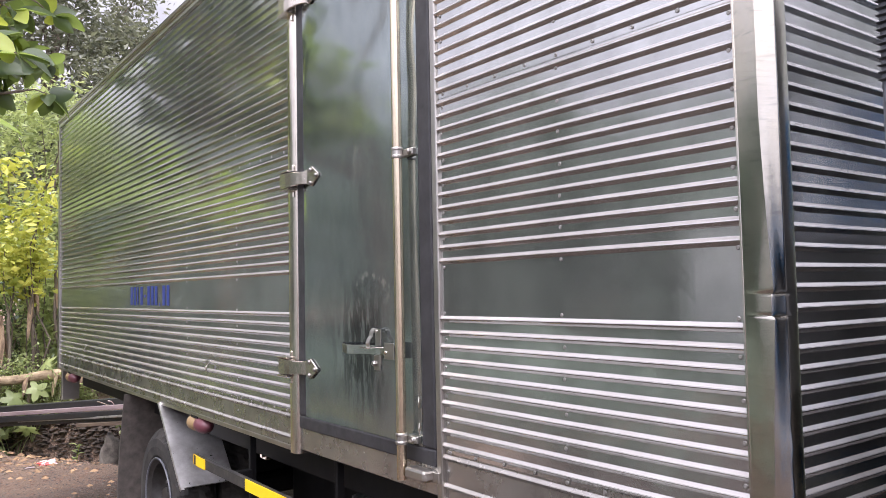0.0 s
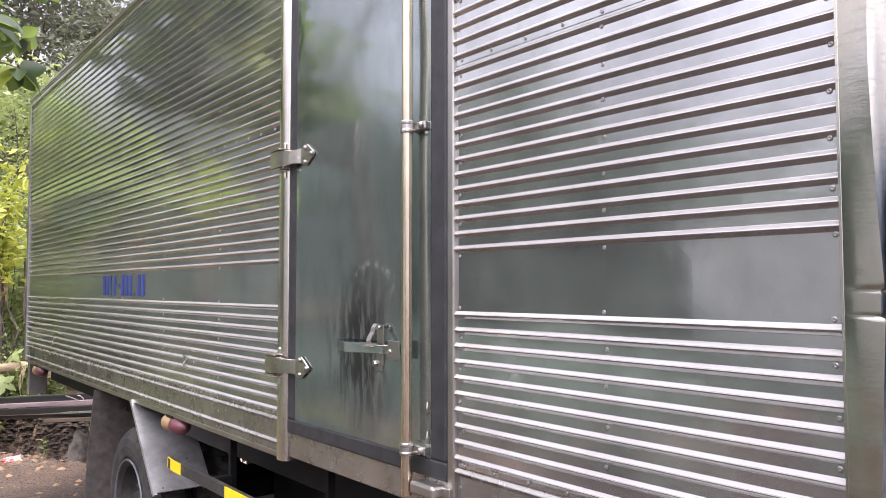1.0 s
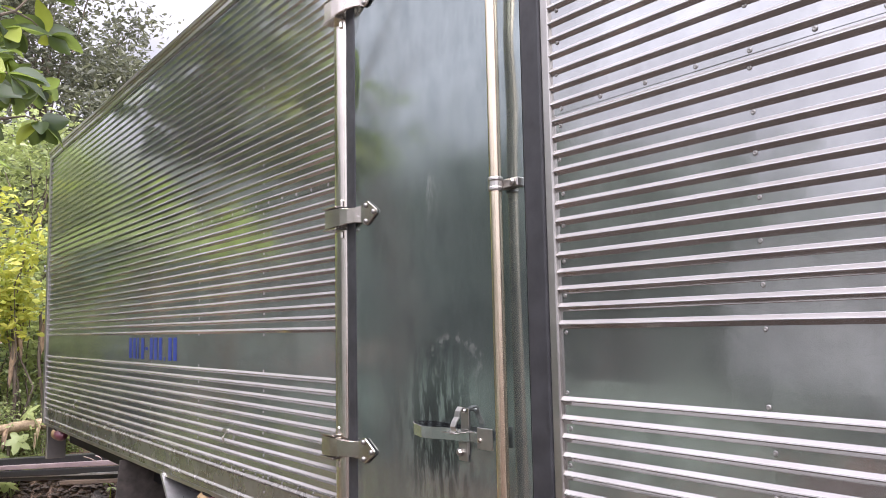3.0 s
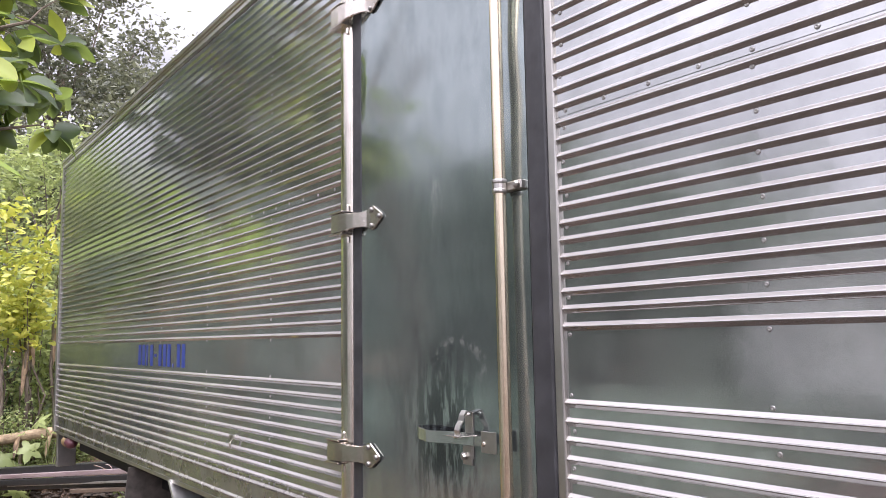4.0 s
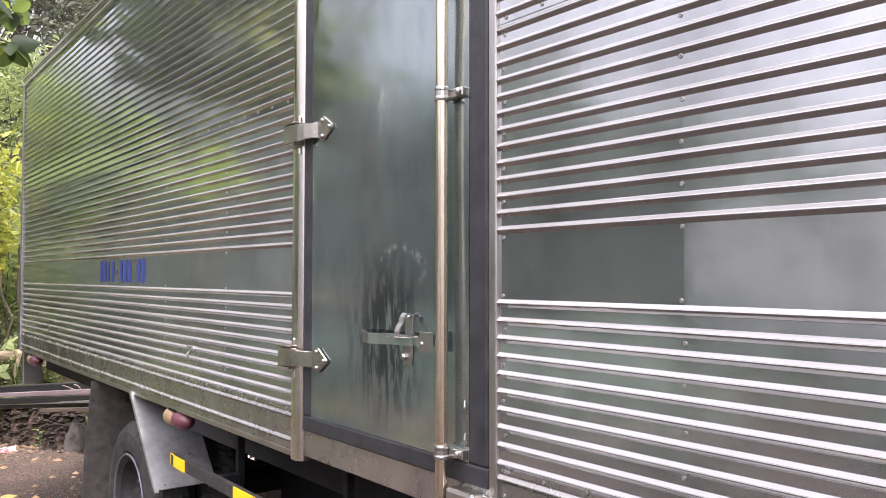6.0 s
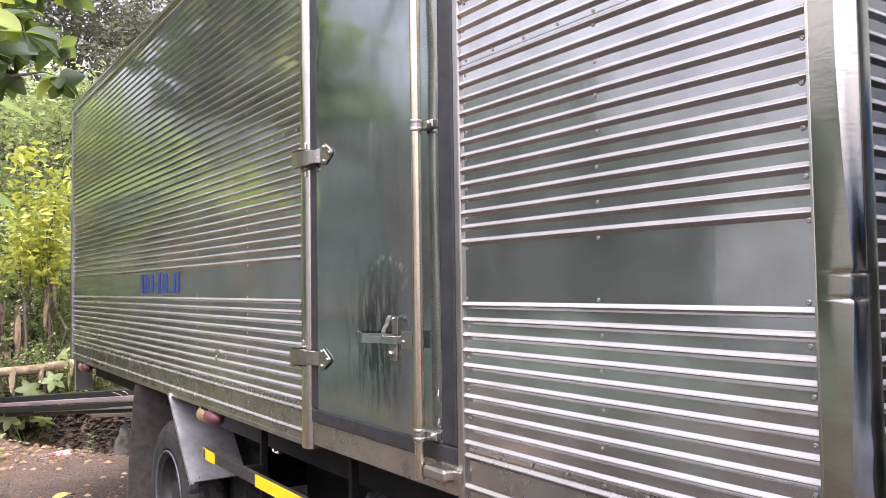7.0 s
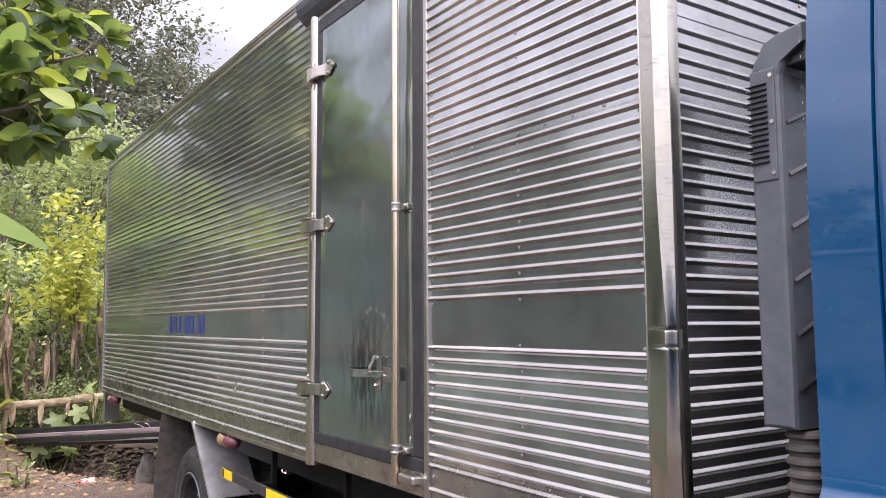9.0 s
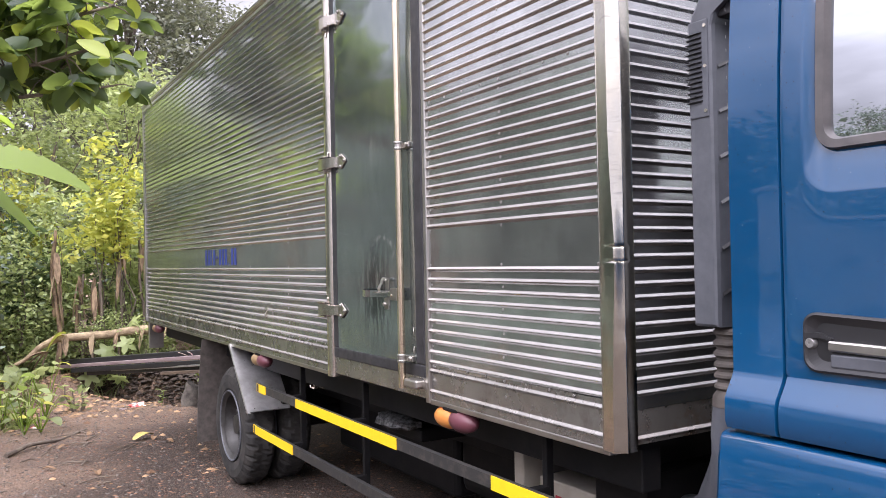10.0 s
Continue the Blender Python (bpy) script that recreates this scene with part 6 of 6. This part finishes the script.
for f in (0.7, 1.5):
    p = pile_at @ Vector((f, -0.02, 0))
    z0 = gz(p.x, p.y) - 0.02
    top = p.z - (0.252 if f < 2.5 else 0.135)
    if top > z0 + 0.03:
        bm = bmesh.new()
        bmesh.ops.create_icosphere(bm, subdivisions=3, radius=1.0)
        for v in bm.verts:
            v.co *= 1.0 + 0.22 * noise.noise(v.co * 1.8 + Vector((f, 0, 0))) + 0.08 * noise.noise(v.co * 6.0)
            v.co = Vector((v.co.x * 0.13, v.co.y * 0.10, (z0 + top) / 2 + v.co.z * (top - z0) / 2))
        top_z = max(v.co.z for v in bm.verts)
        bmesh.ops.translate(bm, vec=(0, 0, top - top_z), verts=bm.verts)
        ob = part("support_stone", bm, M_STONE, smooth=True)
        ob.matrix_basis = Matrix.Translation((p.x, p.y, 0)) @ Matrix.Rotation(0.4, 4, "Z")
        tagged(ob, "rough grey stone carrying the pile of beams", "stone", "stones under the pile")
bm = bmesh.new()
c0 = pile_at @ Vector((1.42, 0.09, 0.045))
tube(bm, [c0 + Vector((0.10 * math.sin(q) - 0.02 * q, 0.02 * q, 0.035 * math.cos(q * 1.7))) for q in [j * 0.42 for j in range(9)]], 0.006, 6)
tagged(part("wire", bm, M_STEEL_BRIGHT, smooth=True), "loop of pale wire lying on the beams", "wire")
bm = bmesh.new()
bx(bm, -0.07, 0.07, -0.035, 0.035, -0.02, 0.03, 0.01)
ob = part("metal_clip", bm, M_STEEL_BRIGHT)
ob.matrix_basis = pile_at @ Matrix.Translation((0.88, 0.05, 0.05))
tagged(ob, "bright metal clip on the pink plank", "clip")

# fallen dry banana stem beyond the pile, propped on stumps and hung with shreds
fallen = thing("dry_log", "pale dry banana stem fallen across stumps, hung with dry shreds", "dead plant", (-0.05, 10.1, gz(-0.05, 10.1)))
f0 = fallen.location.copy()
bm = bmesh.new()
limb(bm, Vector((-1.03, 10.10, 0.09)) - f0, Vector((-0.47, 10.10, 0.435)) - f0, 0.018, 0.050, 0.10, 8, 12, 8)
fpts = limb(bm, Vector((-0.49, 10.10, 0.43)) - f0, Vector((1.05, 10.06, 0.47)) - f0, 0.050, 0.072, 0.04, 14, 15, 12)
part("stem", bm, M_PALE, fallen, smooth=True)
for j, p in enumerate(fpts[1:-1]):
    if j % 3:
        continue
    bm = bmesh.new()
    blade(bm, p + Vector((0, -0.05, 0.03)), p + Vector((0.10 * math.sin(j * 2.0), -0.13, -0.24 - 0.08 * math.sin(j * 3.1))), 0.045, 0.10, 12, 0.5, 60 + j, 0.5, 0.4)
    part("dry_leaf", bm, M_PALE if j % 2 else M_DRY, fallen)
for i, (x, y, h) in enumerate(((-0.05, 10.09, 0.43), (0.30, 10.08, 0.44), (0.80, 10.06, 0.46))):
    bm = bmesh.new()
    limb(bm, (x, y, gz(x, y) - 0.05), (x + 0.02, y, h - 0.03), 0.024, 0.018, 0.05, 5, 40 + i, 8)
    tagged(part("stump", bm, M_BARK, smooth=True), "short dark stump under the fallen stem", "stump", "stumps under the fallen stem")

bm = bmesh.new()
blade(bm, Vector((-0.36, 10.03, 0.50)) - f0, Vector((-0.62, 9.98, 0.24)) - f0, 0.075, 0.22, 12, 0.5, 91, 0.25, 0.5)
part("yellow_leaf", bm, M_LEAF_YELLOW, fallen, "yellowing leaf curled over the stem", True)
for j in range(4):
    bm = bmesh.new()
    blade(bm, Vector((-0.58, 9.98, 0.27)) - f0, Vector((-0.96 + 0.09 * j, 9.97 - 0.02 * j, 0.10 - 0.035 * j)) - f0, 0.040, 0.12, 10, 0.6, 95 + j, 0.4, 0.3 * j)
    part("dry_leaf", bm, M_DRY, fallen)

# a climbing vine that reaches the pile
vine = thing("vine", "thin pale green vine reaching up to the beams", "vine", (0.90, 8.25, gz(0.90, 8.25)))
v0 = vine.location.copy()
bm = bmesh.new()
vp = [Vector(p) - v0 for p in ((0.90, 8.25, gz(0.90, 8.25)), (0.93, 8.12, 0.0), (0.865, 8.0, 0.073), (0.767, 8.0, 0.164), (0.70, 8.0, 0.215), (0.640, 8.0, 0.245))]
tube(bm, vp, [0.006, 0.006, 0.006, 0.005, 0.005, 0.004], 6)
part("stalk", bm, M_LEAF_BRIGHT, vine, smooth=True)
for j, p in enumerate(vp[1:5]):
    for q in (-1, 1):
        bm = bmesh.new()
        blade(bm, p, p + Vector((0.05 * q, -0.05, -0.035 + 0.01 * j)), 0.020, 0.12, 6, 0.0, j, 0.2)
        part("leaf", bm, M_LEAF_MID, vine, smooth=True)
for i, (x, y, h) in enumerate(((0.60, 8.32, 0.17), (0.74, 8.30, 0.24), (0.50, 8.35, 0.30))):
    t = thing("seedling", "small weed with paired pale green leaves", "weed", (x, y, gz(x, y)), "weeds at the yard edge")
    bm = bmesh.new()
    tube(bm, [(0, 0, 0), (0.02, -0.01, h * 0.6), (0.04 * (i - 1), -0.02, h)], [0.005, 0.004, 0.003], 5)
    part("stalk", bm, M_LEAF_BRIGHT, t, smooth=True)
    for j in range(7):
        a, zz = j * 2.2 + i, h * (0.45 + 0.09 * j)
        bm = bmesh.new()
        blade(bm, (0.01, -0.01, zz), (0.01 + 0.085 * math.cos(a), -0.01 + 0.085 * math.sin(a), zz + 0.012), 0.026, 0.12, 7, 0.0, j, 0.2)
        part("leaf", bm, M_LEAF_MID, t, smooth=True)

# big lobed leaves beside the log
for i, (x, y, h) in enumerate(((0.34, 10.0, 0.62), (0.60, 9.95, 0.68), (0.14, 10.02, 0.58), (-0.85, 9.2, 0.50))):
    z0 = gz(x, y)
    t = thing("broadleaf_weed", "weed with large pale lobed leaves", "weed", (x, y, z0), "weeds by the log")
    for j in range(6):
        a = j * 1.1 + i
        e = Vector((0.22 * math.cos(a), 0.20 * math.sin(a), h * (0.75 + 0.25 * math.sin(j * 2.3))))
        bm = bmesh.new()
        tube(bm, [(0, 0, 0), tuple(e * 0.6 + Vector((0, 0, 0.05))), tuple(e)], [0.006, 0.005, 0.004], 5)
        part("stalk", bm, M_LEAF_MID, t)
        bm = bmesh.new()
        c = bm.verts.new((0, 0, 0))
        rim = []
        for q in range(20):
            an = 2 * math.pi * q / 20
            rad = 0.165 * (0.72 + 0.28 * math.cos(5 * an))
            rim.append(bm.verts.new((rad * math.cos(an), rad * math.sin(an), -0.25 * rad)))
        for q in range(20):
            bm.faces.new((c, rim[q], rim[(q + 1) % 20]))
        ob = part("leaf", bm, M_LEAF_MID, t)
        ob.matrix_basis = Matrix.Translation(e) @ Euler((-0.7 + 0.3 * math.cos(a), 0.4 * math.sin(a), a)).to_matrix().to_4x4()

# taro-like weeds at the edge of the yard
for i, (x, y, h) in enumerate(((-0.78, 8.0, 0.62), (-1.00, 7.5, 0.50), (-1.05, 6.9, 0.42), (-1.22, 7.3, 0.55), (-0.90, 7.0, 0.34))):
    z0 = gz(x, y)
    t = thing("taro_weed", "leafy weed with broad pale green heart-shaped leaves", "weed", (x, y, z0), "weeds at the yard edge")
    for j in range(7):
        a = j * 0.95 + i * 1.7
        e = Vector((0.17 * math.cos(a), 0.15 * math.sin(a), h * (0.7 + 0.3 * math.sin(j * 2.3))))
        bm = bmesh.new()
        tube(bm, [(0, 0, 0), tuple(e * 0.6 + Vector((0, 0, 0.04))), tuple(e)], [0.007, 0.005, 0.003], 5)
        part("stalk", bm, M_LEAF_BANANA, t)
        bm = bmesh.new()
        blade(bm, e, e + Vector((0.13 * math.cos(a), 0.12 * math.sin(a), -0.035 + 0.03 * math.sin(j))), 0.045, 0.10, 8, 0.0, j, 0.22, 0.3 * math.sin(j * 1.7))
        part("leaf", bm, (M_LEAF_BANANA, M_LEAF_MID, M_LEAF_YELLOW, M_LEAF_MID)[(j + i) % 4], t, smooth=True)

# low growth out of view, added to darken the steel's lower reflections
r = np.random.default_rng(31)
n_low = 20000
pos = np.stack([r.uniform(-10.0, -3.6, n_low), r.uniform(0.5, 13.0, n_low), r.random(n_low) ** 1.6 * 0.75], axis=1)
keep_low = np.array([noise.noise((x * 0.7, y * 0.7, 3.0)) > 0.55 - 0.13 * y for x, y, z in pos])
pos = pos[keep_low]
pos[:, 2] += np.array([gz(x, y) for x, y, z in pos])
me = leaf_cloud(pos, 0.13 + 0.12 * r.random(len(pos)), M_LEAF_HEDGE, "undergrowth", 0.42, 0.0, 0.18, 17)
tagged(put("undergrowth", me), "unseen knee-high weeds, added to darken the steel's reflections", "undergrowth", kind="stuff")

# grass, pebbles and fallen leaves
r = np.random.default_rng(5)
pos = []
while len(pos) < 3600:
    x, y = r.uniform(-3.2, 2.2), r.uniform(5.0, 11.0)
    edge = (y - 8.6) * 0.9 if x > -0.6 else max((y - 8.6) * 0.9, (-1.0 - x) * 1.2)
    edge = min(edge, (-1.5 - x) * 1.2) if y < 6.8 else edge
    if -0.7 < x < 1.8 and y < 10.7:
        continue
    if edge + 0.5 * noise.noise((x * 1.5, y * 1.5, 2)) > r.random() * 0.8:
        pos.append((x, y, gz(x, y) + 0.05))
pos = np.array(pos)
me = leaf_cloud(pos, 0.10 + 0.12 * r.random(len(pos)), M_GRASS, "grass", 0.10, -1.2, 0.05, 9)
tagged(put("grass", me), "patchy grass and weeds along the yard edge", "grass", kind="stuff")


def scatter(name, n, x0, x1, y0, y1, s0, s1, mat, label, cat, seed, flat=0.6, sides=6, keep=lambda x, y: 1.0):
    r = np.random.default_rng(seed)
    vs, fs = [], []
    while n > 0:
        x, y = r.uniform(x0, x1), r.uniform(y0, y1)
        if r.random() > keep(x, y):
            n -= 0.1
            continue
        n -= 1
        s = s0 + (s1 - s0) * r.random() ** 3
        z, k = gz(x, y), len(vs)
        a0 = r.random() * 6.28
        vs += [(x + s * math.cos(a0 + q * 6.283 / sides) * (0.7 + 0.5 * r.random()), y + s * math.sin(a0 + q * 6.283 / sides) * (0.7 + 0.5 * r.random()), z + s * flat * 0.2 * r.random()) for q in range(sides)]
        vs.append((x, y, z + s * flat))
        fs += [(k + q, k + (q + 1) % sides, k + sides) for q in range(sides)]
    tagged(put(name, mesh_of(name, vs, fs, mat)), label, cat, kind="stuff")


scatter("pebbles", 9000, -2.2, 0.9, 3.0, 8.6, 0.003, 0.014, M_PEBBLE, "loose grey gravel on the yard", "gravel", 1)
scatter("fallen_leaves", 2600, -2.6, 1.6, 3.6, 10.5, 0.010, 0.050, M_LITTER, "dry brown leaf litter on the ground", "leaf litter", 2, 0.55, 5, lambda x, y: 0.0 if x > -0.1 and y > 7.6 and (x - 1.35) * 0.916 + (y - 6.55) * 0.40 > -0.05 else max(0.05, min(1, (y - 7.2) / 1.4 + max(0, -0.7 - x) * 0.9)))
# near-black pieces cover the soil to put the hollow's shade in colour
scatter("dark_debris", 7000, -0.1, 2.0, 7.6, 11.4, 0.02, 0.06, M_SHADED_DEBRIS, "clods and leaves blackened for the shade under the pile", "debris", 4, 0.45, 6, lambda x, y: 1.0 if -0.06 < (x - 1.35) * 0.916 + (y - 6.55) * 0.40 < 0.95 else 0.0)


scatter("leaf_crumbs", 9000, -2.2, 1.2, 2.6, 8.7, 0.004, 0.017, M_CRUMB, "crumbs of dry red-brown leaves trodden into the gravel", "leaf litter", 12, 0.25, 5, lambda x, y: 0.35 + 0.65 * max(0.0, min(1.0, 0.5 + noise.noise((x * 1.1, y * 1.1, 6.0)))))


def twig_litter(n, seed):
    r = np.random.default_rng(seed)
    bm = bmesh.new()
    for i in range(n):
        x, y = r.uniform(-2.0, -0.35), r.uniform(4.0, 8.4)
        if i % 3 == 0:
            x, y = r.uniform(-0.9, 0.9), r.uniform(7.6, 9.0)
        a, ln = r.uniform(0, 3.14), 0.08 + 0.30 * r.random() ** 2
        p = Vector((x, y, gz(x, y) + 0.008))
        d = Vector((math.cos(a), math.sin(a), 0)) * ln
        tube(bm, [p, p + d * 0.5 + Vector((0.02 * r.normal(), 0.02 * r.normal(), 0.012)), p + d], [0.006, 0.005, 0.003], 5)
    tagged(part("twigs", bm, M_BARK, smooth=True), "thin dry twigs scattered on the yard", "twigs", kind="stuff")


twig_litter(90, 8)
bm = bmesh.new()
limb(bm, (-1.25, 5.75, gz(-1.25, 5.75) + 0.02), (-0.52, 6.75, gz(-0.52, 6.75) + 0.02), 0.020, 0.010, 0.06, 8, 77, 7)
tagged(part("fallen_branch", bm, M_BARK, smooth=True), "thin brown branch lying at the edge of the weeds", "branch")
bm = bmesh.new()
blade(bm, (0, 0, 0.012), (0.19, 0.10, 0.02), 0.055, 0.12, 8, 0.1, 3, 0.3)
ob = part("fallen_leaf", bm, M_TAN)
ob.location = (-0.25, 5.8, gz(-0.25, 5.8))
tagged(ob, "large yellow leaf fallen on the gravel", "leaf")
for i, (x, y, a) in enumerate(((-0.10, 5.72, 1.0), (0.02, 5.5, 2.0), (-0.85, 5.9, 0.3), (-0.95, 5.0, 2.6), (-0.55, 6.4, 0.8), (-0.7, 4.6, 1.5))):
    bm = bmesh.new()
    blade(bm, (0, 0, 0.008), (0.10, 0.02, 0.012), 0.028, 0.15, 6, 0.2, i, 0.35)
    ob = part("fallen_leaf", bm, M_LITTER)
    ob.matrix_basis = Matrix.Translation((x, y, gz(x, y))) @ Matrix.Rotation(a, 4, "Z")
    tagged(ob, "small dry tan leaf on the gravel", "leaf", "single fallen leaves")
for i, (x, y, s, m) in enumerate(((0.20, 8.15, 0.13, M_WRAP), (0.02, 8.0, 0.06, M_PINK), (-0.95, 7.3, 0.05, M_WRAP))):
    bm = bmesh.new()
    bmesh.ops.create_icosphere(bm, subdivisions=2, radius=s)
    for v in bm.verts:
        v.co *= 0.75 + 0.5 * noise.noise(v.co * 14 + Vector((i, 0, 0)))
        v.co.z = max(v.co.z * 0.35, -s * 0.1)
    ob = part("wrapper", bm, m)
    ob.location = (x, y, gz(x, y) + s * 0.1)
    tagged(ob, "crumpled red and white plastic wrapper" if m is M_WRAP else "small crumpled pinkish plastic wrapper", "litter")
# cartons under the body
for i, (x, y, z, a, b, c, red) in enumerate(((0.30, 0.40, 0.30, 0.16, 0.30, 0.28, True), (0.30, 0.80, 0.30, 0.10, 0.06, 0.36, False))):
    t = thing("carton", "pale cardboard carton with red marks" if red else "narrow pale board box", "box", (x, y, z))
    bm = bmesh.new()
    bx(bm, 0, a, 0, b, 0, c, 0.006)
    part("body", bm, M_CARTON, t)
    if red:
        for j in range(5):
            bm = bmesh.new()
            bx(bm, -0.004, -0.001, 0.04 + j * 0.045, 0.07 + j * 0.045, 0.17, 0.23)
            part("mark", bm, M_CRED, t)
bm = bmesh.new()
bx(bm, 0.15, 0.62, 0.10, 1.0, 0.285, 0.299, 0.003)
tpart("tray", bm, M_CHASSIS, label="dark tray under the body")
